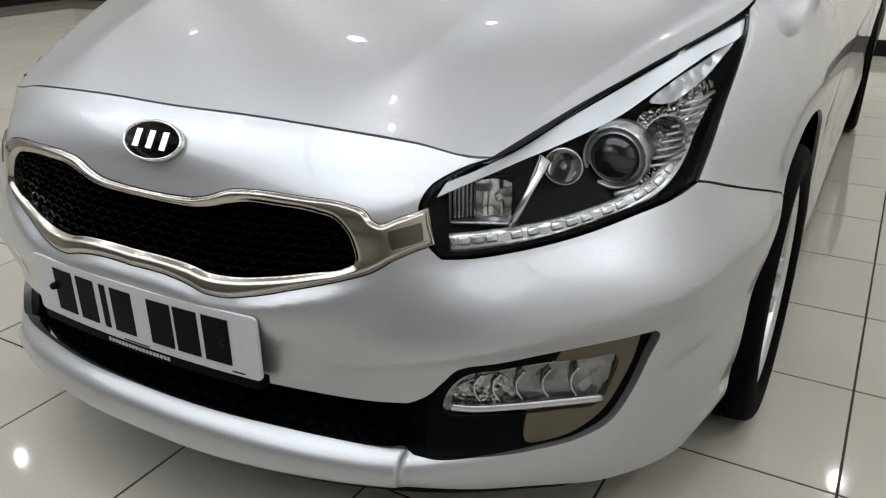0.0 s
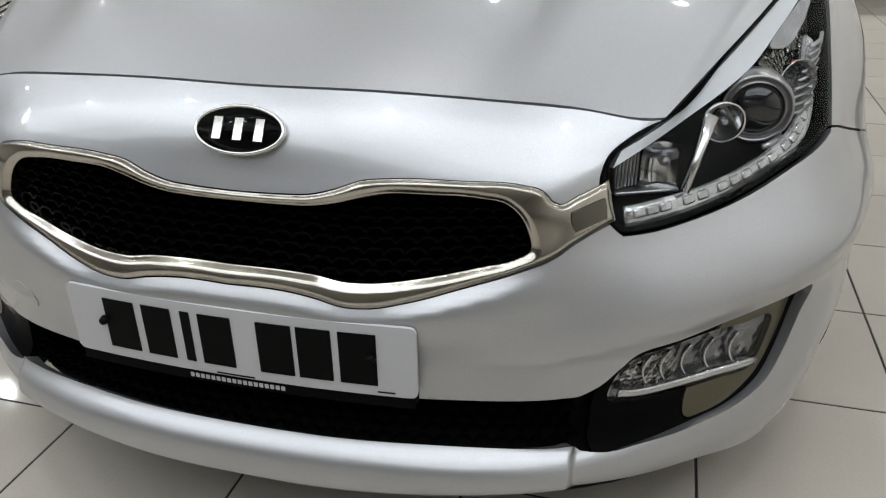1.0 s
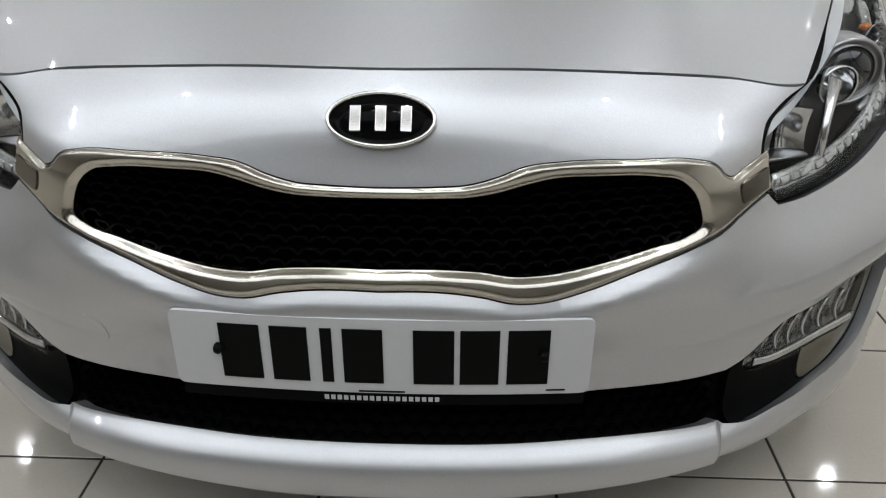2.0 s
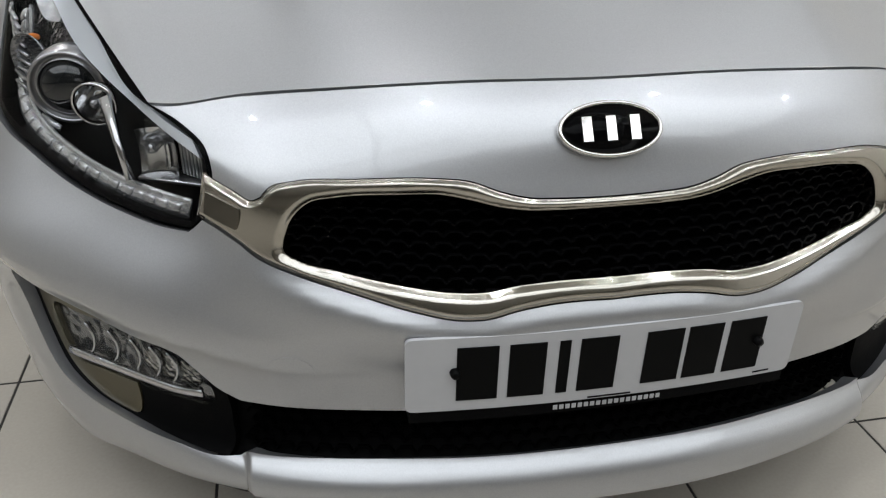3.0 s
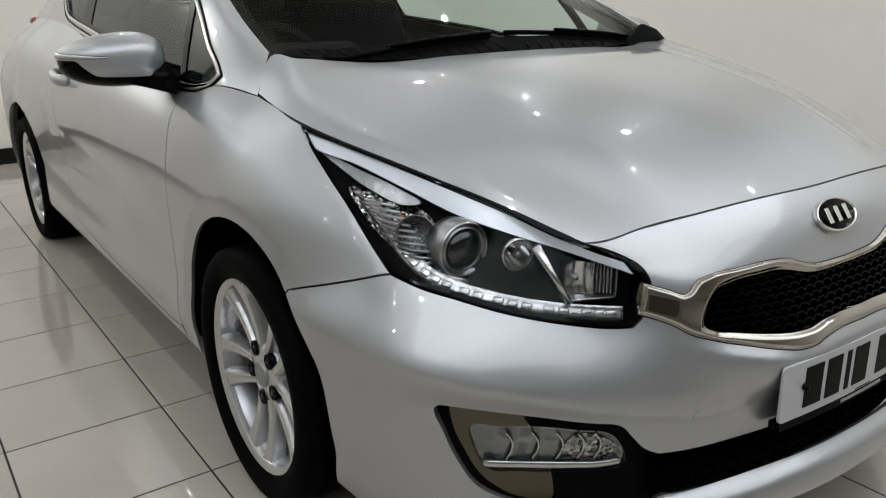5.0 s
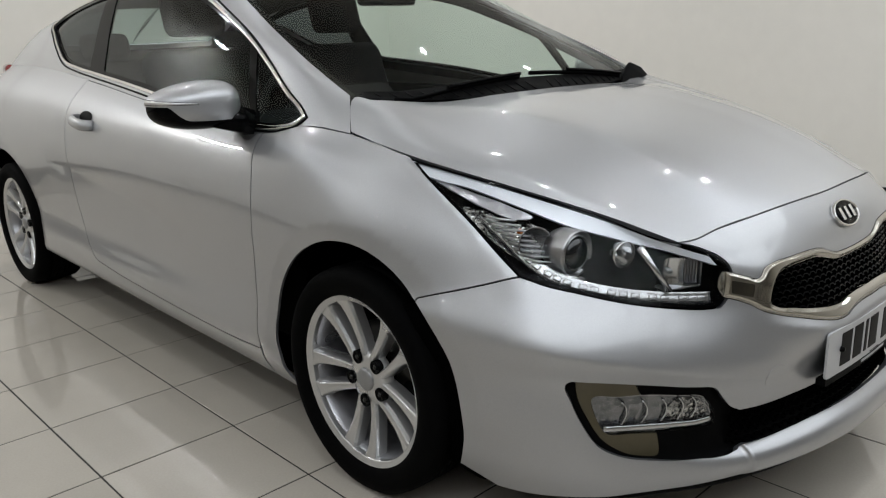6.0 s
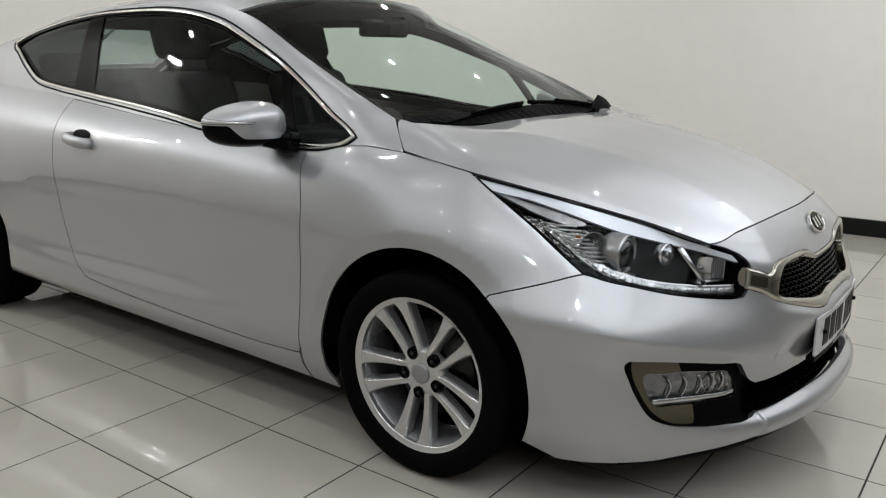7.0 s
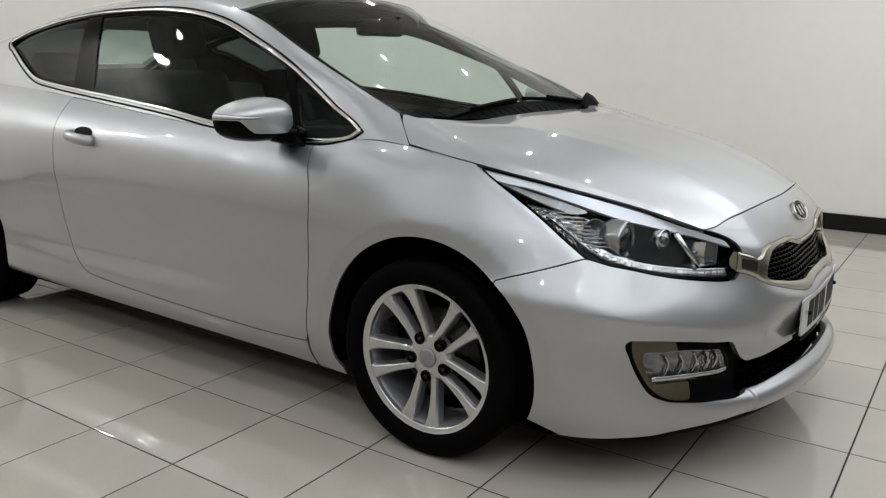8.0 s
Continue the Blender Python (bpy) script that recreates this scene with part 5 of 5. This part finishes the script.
# ---- the car: wheels ----
def wheel(side, y):
    """A wheel with a five-times-two-spoke alloy rim; its own x axis points outwards."""
    hub = new("wheel")
    hub.parent = car
    tagged(hub, "sixteen inch alloy wheel with ten spokes")
    hub.location = (side * 0.784, y, 0.298)
    hub.rotation_euler = (radians(191 if y < 2 else 151), 0, 0 if side > 0 else math.pi)
    prof = [(.086, .214), (.096, .220), (.1045, .236), (.1095, .258), (.1090, .279), (.1035, .298), (.093, .3095), (.072, .3135)]
    for g in (.045, .015):
        prof += [(g + .006, .3145), (g + .005, .308), (g - .005, .308), (g - .006, .3145)]
    prof += [(-x, r) for x, r in prof[::-1]]
    prof = [(x, .222 + (r - .214) * .756) for x, r in prof]
    part("tyre", lathe(prof, 72), RUBBER, hub, "black tyre")
    rim = part("rim", lathe([(.072, .2090), (.0850, .2098), (.0868, .2115), (.0925, .2235), (.0942, .2262), (.092, .2285), (.084, .2275), (.072, .2090)], 144), ALLOY, hub, "silver alloy rim", smooth=False)
    part("barrel", lathe([(.0785, .2120), (.070, .2085), (.060, .2050), (.03, .2015), (-.06, .200), (-.085, .212), (-.09, .224)], 72), BARREL, rim, "silver inner barrel")
    # Near-black disc added behind the spokes; its colour is the wheel's inner shade.
    part("spoke_shade", lathe([(-.050, 0), (-.050, .199)], 48), DEEP, rim)

    def spoke(a, lean):
        sections = [(.030, lean * .017, .028, .066), (.060, lean * .0245, .0235, .066), (.095, lean * .0300, .0245, .066), (.140, lean * .0360, .0290, .070), (.175, lean * .0415, .0350, .0765), (.198, lean * .0455, .0440, .0825), (.2065, lean * .0475, .0560, .0850), (.2175, lean * .0490, .0590, .0885)]
        bm = bmesh.new()
        rings = []
        for r, off, w, x in sections:
            pts = [(x - .034, -w / 2 - .003), (x - .010, -w / 2), (x - .002, -w / 2 + .003), (x, -w / 2 + .006), (x - .0012, 0), (x, w / 2 - .006), (x - .002, w / 2 - .003), (x - .010, w / 2), (x - .034, w / 2 + .003)]
            rings.append([bm.verts.new((px, r * math.cos(a) - (off + q) * math.sin(a), r * math.sin(a) + (off + q) * math.cos(a))) for px, q in pts])
        for p, q in zip(rings, rings[1:]):
            for i in range(len(p)):
                j = (i + 1) % len(p)
                bm.faces.new((p[i], p[j], q[j], q[i]))
        bm.faces.new(rings[0])
        bm.faces.new(rings[-1][::-1])
        bmesh.ops.recalc_face_normals(bm, faces=bm.faces)
        return bm

    for k in range(5):
        a = 2 * math.pi * k / 5
        for lean in (-1, 1):
            part("spoke", spoke(a, lean), ALLOY, rim, smooth=False)
        cy, cz = .0605 * math.cos(a), .0605 * math.sin(a)
        # Shallow black disc: the deep well's shade put into the colour.
        part("bolt_well_shade", moved(lathe([(.055, .0180), (.0706, .0178), (.0706, .0164), (.0693, .0158), (.0691, 0)], 22), pose(0, cy, cz)), GLOSS_BLACK, rim)
        part("wheel_bolt", moved(lathe([(.062, .0066), (.0712, .0064), (.0726, .0045), (.0728, 0)], 6), pose(0, cy, cz)), STEEL, rim, "steel wheel bolt")
    part("hub_disc", lathe([(.035, .075), (.058, .072), (.066, .062), (.0675, .045), (.0675, .03)], 48), ALLOY, rim)
    part("hub_cap", lathe([(.066, .031), (.071, .030), (.0745, .027), (.0755, .02), (.0755, 0)], 36), CAP_GREY, rim, "plain round hub cap")
    part("brake_disc", lathe([(.0, .05), (.012, .055), (.014, .07), (.006, .075), (.006, .138), (-.004, .140), (-.016, .138), (-.016, .05)], 48), STEEL, hub, "steel brake disc")
    part("brake_caliper", moved(box(-.04, .026, .078, .15, -.055, .055, .012), pose(0, 0, 0, 140)), BLACK, hub)
    return hub


for side in (1, -1):
    for y in (0.892, 3.57):
        wheel(side, y)
        # Arch linings in the cavity colour, which carries the arch's shade.
        bm = bmesh.new()
        n = 28
        prev = None
        for i in range(n + 1):
            a = radians(-22 + 224 * i / n)
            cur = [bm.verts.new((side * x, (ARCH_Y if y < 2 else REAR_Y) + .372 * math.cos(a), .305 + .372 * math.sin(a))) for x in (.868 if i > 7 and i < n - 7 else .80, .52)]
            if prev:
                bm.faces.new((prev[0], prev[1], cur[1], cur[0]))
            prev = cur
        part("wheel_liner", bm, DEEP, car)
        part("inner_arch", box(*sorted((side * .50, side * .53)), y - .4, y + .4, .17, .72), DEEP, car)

# underside, bulkhead, and a near-black box added under the bonnet to block the view
part("underbody", box(-.80, .80, 1.30, 3.18, .165, .20, .01), DEEP, car)
part("undertray", box(-.50, .50, .18, 1.32, .168, .21, .01), DEEP, car)
part("rear_floor", box(-.50, .50, 3.16, 4.1, .20, .24, .01), DEEP, car)
part("bay_blocker", box(-.40, .40, .45, 1.0, .21, .62, .03), DEEP, car)
part("bulkhead", box(-.74, .74, 1.14, 1.20, .2, .86, .01), DEEP, car)


# door mirrors, handles
def door_mirror(side):
    c = Vector((.941, 1.492, .967))

    def spot_at(a, w, scale=1.0):
        """A point of the shell: a goes round it from the outer tip, w from its foot (-1) to its crown (1)."""
        ca, sa = math.cos(a), math.sin(a)
        cw = math.sqrt(max(0, 1 - abs(w) ** 3.2)) ** 0.8
        ex = math.copysign(abs(ca) ** (0.9 if ca > 0 else 0.6), ca) * .126 * cw
        ey = math.copysign(abs(sa) ** 0.8, sa) * (.100 if sa < 0 else .045) * cw
        k = (ex + .126) / .252
        high = .079 * (1 - .50 * k ** 1.5) if w > 0 else .076 * (1 - .20 * k ** 1.5 - .25 * (1 - k) ** 3)
        return Vector((side * (c.x + ex * scale), c.y + ey * scale + .02 * k, c.z + (w * high + .010 * (k - .5)) * scale))

    def seam(a):
        """The cap's lower edge: high at the outer tip, then curving down and running low to the inner end."""
        ca = math.cos(a)
        k = .5 + .5 * math.copysign(abs(ca) ** (0.9 if ca > 0 else 0.6), ca)
        f = min(1, max(0, (.88 - k) / .18))
        g = max(0, .16 - k) / .16
        return .0 - .56 * math.sin(math.pi / 2 * f) + .22 * g * g

    def shell(scale, start, stop):
        bm = bmesh.new()
        nu, nv = 80, 16
        rows_v = []
        for j in range(nv + 1):
            f = math.sin(math.pi / 2 * j / nv)
            rows_v.append([bm.verts.new(spot_at(a, (seam(a) + start) * (1 - f) + stop * f, scale)) for a in (2 * math.pi * i / nu for i in range(nu))])
        for p, q in zip(rows_v, rows_v[1:]):
            for i in range(nu):
                j = (i + 1) % nu
                bm.faces.new((p[i], p[j], q[j], q[i]))
        bm.faces.new(rows_v[-1])
        bmesh.ops.remove_doubles(bm, verts=bm.verts, dist=1e-5)
        bmesh.ops.recalc_face_normals(bm, faces=bm.faces)
        return bm

    cover = part("door_mirror", shell(1.0, 0, .999), PAINT, car, "silver door mirror with a black underside")
    part("lower_shell", shell(.982, .16, -.999), GLOSS_BLACK, cover, "gloss black lower shell")
    # a slim wedge-shaped indicator from the outer tip, edged in black
    turn = [.10 - 1.50 * i / 23 for i in range(24)]
    upper = [spot_at(a, .46 - .30 * i / 23, 1.004) for i, a in enumerate(turn)]
    lower = [spot_at(a, .13 - .01 * i / 23, 1.004) for i, a in enumerate(turn)]
    out = np.array([(side * max(.1, math.cos(a)), math.sin(a) - .05, .1) for a in turn])
    lens = bmesh.new()
    for p, q, r, t in zip(upper, upper[1:], lower[1:], lower):
        lens.faces.new([lens.verts.new(x) for x in (p, q, r, t)])
    bmesh.ops.remove_doubles(lens, verts=lens.verts, dist=1e-5)
    bmesh.ops.solidify(lens, geom=lens.faces[:], thickness=.002)
    bmesh.ops.recalc_face_normals(lens, faces=lens.faces)
    part("indicator", lens, ALLOY, cover, "slim pale indicator wedge")
    loop_part("indicator_gap", np.array(upper), out, rounded(0.0024, 0.0012), GLOSS_BLACK, cover)
    loop_part("indicator_gap", np.array(lower), out, rounded(0.0024, 0.0012), GLOSS_BLACK, cover)
    path = np.array([(side * .80, 1.45, .905), (side * .835, 1.455, .918), (side * .875, 1.475, .93), (side * .91, 1.49, .94)])
    loop_part("mirror_foot", path, np.repeat(np.array([[0, 0, 1.0]]), 4, 0), [(-.066, -.028), (-.062, .020), (-.03, .044), (.025, .042), (.055, .018), (.06, -.026), (.0, -.034)], GLOSS_BLACK, cover, "gloss black mirror foot")


def door_handle(side, door):
    p = BODY.at(BODY.find([(.86, 2.56, .856)]))[0]
    ys = np.linspace(-.080, .080, 17)
    spine = [(y - .004, p[2] + .010 * y / .080 - .006) for y in ys]
    skin = BODY.at(BODY.find([(.86, p[1] + y, z) for y, z in spine]))
    path = np.array([(side * (q[0] - .003 + .038 * (1 - abs(y / .080) ** 3) ** .5), p[1] + d, z) for q, y, (d, z) in zip(skin, ys, spine)])
    grip = loop_part("handle", path, np.repeat(np.array([[side * 1.0, 0, .25]]), 17, 0), [(-.019, -.007), (-.022, .001), (-.015, .011), (0, .015), (.014, .011), (.020, .001), (.018, -.007), (0, -.010)], PAINT, door, "silver door handle")
    # A flat black oval on the door stands in for the shaded cup.
    ring = [(.86, 2.555 + .062 * math.cos(a), .872 + .005 * math.cos(a) + .031 * math.sin(a)) for a in np.linspace(0, 2 * math.pi, 32, endpoint=False)]
    oval = np.array(BODY.find(ring))
    d = sheet(BODY, oval, (), 0.01, off=0.001, depth=0)
    put("handle_cup_shade", d if side > 0 else mirrored(d), BLACK, grip)


for side, door in ((1, doors[0]), (-1, doors[1])):
    door_mirror(side)
    door_handle(side, door)
    lamp = part("tail_lamp", moved(box(-.012, .04, -.10, .10, -.05, .06, .02), pose(side * .695, 4.02, .985, 0, 0, side * 12)), RED_LENS, car, "red tail lamp")

# wipers and scuttle
part("scuttle", box(-.60, .60, 1.02, 1.16, .90, .945, .01), BLACK, car)


def wiper(x0, k0, x1, k1):
    n = 12
    pts, nor = [], []
    for i in range(n):
        k = i / (n - 1)
        x = x0 + (x1 - x0) * k
        q = SCREEN.find([(abs(x), 1.05 + k0 + (k1 - k0) * k, .98 + .6 * (k0 + (k1 - k0) * k))])
        p, w = SCREEN.at(q, 0.004)[0], SCREEN.normal(q)[0]
        s = 1 if x >= 0 else -1
        pts.append((s * p[0], p[1], p[2]))
        nor.append((s * w[0], w[1], w[2]))
    pts, nor = np.array(pts), np.array(nor)
    blade = loop_part("wiper", pts, nor, rounded(0.009, 0.010), BLACK, car, "black wiper blade")
    arm = pts[:8] + nor[:8] * 0.012
    loop_part("wiper_arm", arm, nor[:8], rounded(0.009, 0.007), GLOSS_BLACK, blade)


wiper(-.06, .02, -.56, .0)
wiper(.50, .015, -.0, .03)


def scuttle_end(side):
    """The black fin that closes the corner between bonnet and windscreen."""
    bm = bmesh.new()
    for x, y, z in ((.46, 1.035, .955), (.70, 1.035, .925), (.685, 1.11, .962), (.50, 1.085, .960), (.545, 1.070, 1.014), (.575, 1.080, 1.020), (.64, 1.075, 1.000)):
        bm.verts.new((side * x, y, z))
    bmesh.ops.convex_hull(bm, input=bm.verts)
    bmesh.ops.bevel(bm, geom=bm.edges, offset=0.004, segments=2, profile=0.5, affect="EDGES")
    part("scuttle_end", bm, BLACK, car, "black scuttle end piece")


scuttle_end(1)
cowl_line = np.array([(0.0, 0.0), (su * .5, 0.0), (su - .03, 0.0), (su - .05, .040), (su * .75, .055), (su * .4, .066), (0.0, .070)])
cowl_data = sheet(SCREEN, cowl_line, (), 0.012, off=0.003, depth=0.005)
cowl = put("cowl", joined(cowl_data, mirrored(cowl_data)), BLACK, car, "matt black slatted cowl")
for k in range(13):
    x = .04 + k * .045
    run = SCREEN.find([(x, 1.0, .957), (x + .012, 1.03, .972)])
    run[:, 1] = (.008, .048)
    for sgn in (1, -1):
        loop_part("slat", SCREEN.at(run, .003) * np.array([sgn, 1, 1]), SCREEN.normal(run) * np.array([sgn, 1, 1]), rounded(.006, .0022), BLACK, cowl)

# ---- the car: cabin ----
inner_side = sheet(CABIN_SIDE, whole(CABIN_SIDE), [inset(dlo_line, 0.012)], 0.03, off=-0.035, depth=0)
both("pillar_trim", inner_side, CABIN, car)
lining = sheet(ROOF, centred(whole(ROOF), 0.004), [past_mid(inset(rear_line, -0.012))], 0.05, off=-0.035, depth=0)
put("headliner", joined(lining, mirrored(lining)), HEADLINER, car)
for side in (1, -1):
    part("door_card", box(*sorted((side * .70, side * .76)), 1.22, 3.4, .25, .90, .02), CABIN, car)
dash = part("dashboard", box(-.69, .69, 1.16, 1.62, .62, .925, .05, 3), CABIN, car, "dark soft dashboard")
part("instrument_hood", moved(lathe([(-.16, .02), (-.15, .06), (-.12, .085), (.12, .085), (.15, .06), (.16, .02)], 24), pose(-.36, 1.52, .90)), CABIN, dash)
part("cabin_floor", box(-.72, .72, 1.2, 3.9, .21, .27, .01), CABIN, car)
part("parcel_shelf", box(-.66, .66, 3.3, 4.1, .86, .89, .01), CABIN, car)


def steering_wheel():
    bm = bmesh.new()
    big, small, nu, nv = .18, .015, 40, 10
    vs = [[bm.verts.new(((big + small * math.cos(b)) * math.cos(a), small * math.sin(b), (big + small * math.cos(b)) * math.sin(a))) for b in [2 * math.pi * j / nv for j in range(nv)]] for a in [2 * math.pi * i / nu for i in range(nu)]]
    for i in range(nu):
        for j in range(nv):
            bm.faces.new((vs[i][j], vs[(i + 1) % nu][j], vs[(i + 1) % nu][(j + 1) % nv], vs[i][(j + 1) % nv]))
    bmesh.ops.recalc_face_normals(bm, faces=bm.faces)
    m = pose(-.36, 1.78, .86, -22)
    rim = part("steering_wheel", moved(bm, m), CABIN, car, "black steering wheel")
    part("wheel_boss", moved(box(-.09, .09, -.03, .02, -.06, .06, .02), m), CABIN, rim)
    for a in (0, 180, 270):
        part("wheel_spoke", moved(box(.06, .175, -.012, .006, -.018, .018, .006), m @ pose(0, 0, 0, 0, a, 0)), CABIN, rim)


steering_wheel()


def seat(x, y):
    base = part("seat", moved(box(-.25, .25, -.26, .26, -.07, .08, .06, 3), pose(x, y, .50, 8)), CLOTH, car, "dark cloth front seat with headrest")
    part("backrest", moved(box(-.24, .24, -.06, .07, 0, .62, .06, 3), pose(x, y + .25, .52, -20)), CLOTH, base)
    part("headrest", moved(box(-.13, .13, -.045, .045, .66, .84, .04, 3), pose(x, y + .25, .52, -16)), CLOTH, base)


seat(-.36, 2.12)
seat(.36, 2.12)
bench = part("rear_seat", box(-.62, .62, 2.85, 3.30, .42, .60, .05, 3), CLOTH, car, "dark cloth rear bench")
part("backrest", moved(box(-.62, .62, -.06, .07, 0, .56, .05, 3), pose(0, 3.32, .52, -22)), CLOTH, bench)
for x in (-.36, .36):
    part("headrest", moved(box(-.12, .12, -.04, .04, .57, .70, .035, 3), pose(x, 3.32, .52, -20)), CLOTH, bench)
mirror_ob = part("rear_view_mirror", moved(box(-.12, .12, -.02, .02, -.034, .034, .016, 3), pose(-.03, 1.72, 1.275, 6, 0, -8)), GLOSS_BLACK, car, "black rear-view mirror")
part("mirror_stalk", box(-.045, -.015, 1.62, 1.71, 1.29, 1.315, .008), BLACK, mirror_ob)


# ---- the tiled floor ----
PITCH, JOINT = 0.402, 0.0052
floor = tagged(part("floor", box(ROOM_W - T, ROOM_E + T, ROOM_S - T, ROOM_N + T, -0.12, -0.0016), GROUT, smooth=False), "beige glazed floor tiles with thin dark joints", "floor", kind="structure")
TILE_X, TILE_Y = -0.943, 2.660


def tile_mesh(bm, x, y):
    h = (PITCH - JOINT) / 2
    b = 0.0012
    lower = [bm.verts.new((x + sx * h, y + sy * h, -0.003)) for sx, sy in ((-1, -1), (1, -1), (1, 1), (-1, 1))]
    mid = [bm.verts.new((x + sx * h, y + sy * h, -b * 0.6)) for sx, sy in ((-1, -1), (1, -1), (1, 1), (-1, 1))]
    top = [bm.verts.new((x + sx * (h - b), y + sy * (h - b), 0)) for sx, sy in ((-1, -1), (1, -1), (1, 1), (-1, 1))]
    bm.faces.new(top)
    for i in range(4):
        j = (i + 1) % 4
        bm.faces.new((lower[i], lower[j], mid[j], mid[i]))
        bm.faces.new((mid[i], mid[j], top[j], top[i]))


one = bmesh.new()
tile_mesh(one, 0, 0)
tile_data = bpy.data.meshes.new("tile")
one.to_mesh(tile_data)
one.free()
tile_data.materials.append(TILE)
far_tiles = bmesh.new()
near_count = 0
for i in range(-18, 14):
    for j in range(-12, 34):
        x, y = TILE_X + (i + 0.5) * PITCH, TILE_Y - (j + 0.5) * PITCH
        if not (ROOM_W < x < ROOM_E and ROOM_S < y < ROOM_N):
            continue
        if -2.6 < x < 3.0 and -1.2 < y < 5.0 and near_count < 300 and not (-0.6 < x < 0.6 and 0.8 < y < 4.0):
            tile = new("tile", tile_data)
            tile.location = (x, y, random.uniform(-0.0004, 0.0))
            tile.rotation_euler = (random.uniform(-0.0006, 0.0006), random.uniform(-0.0006, 0.0006), 0)
            tile.parent = floor
            near_count += 1
        else:
            tile_mesh(far_tiles, x, y)
tagged(part("tile_field", far_tiles, TILE, floor, smooth=False), kind="stuff")
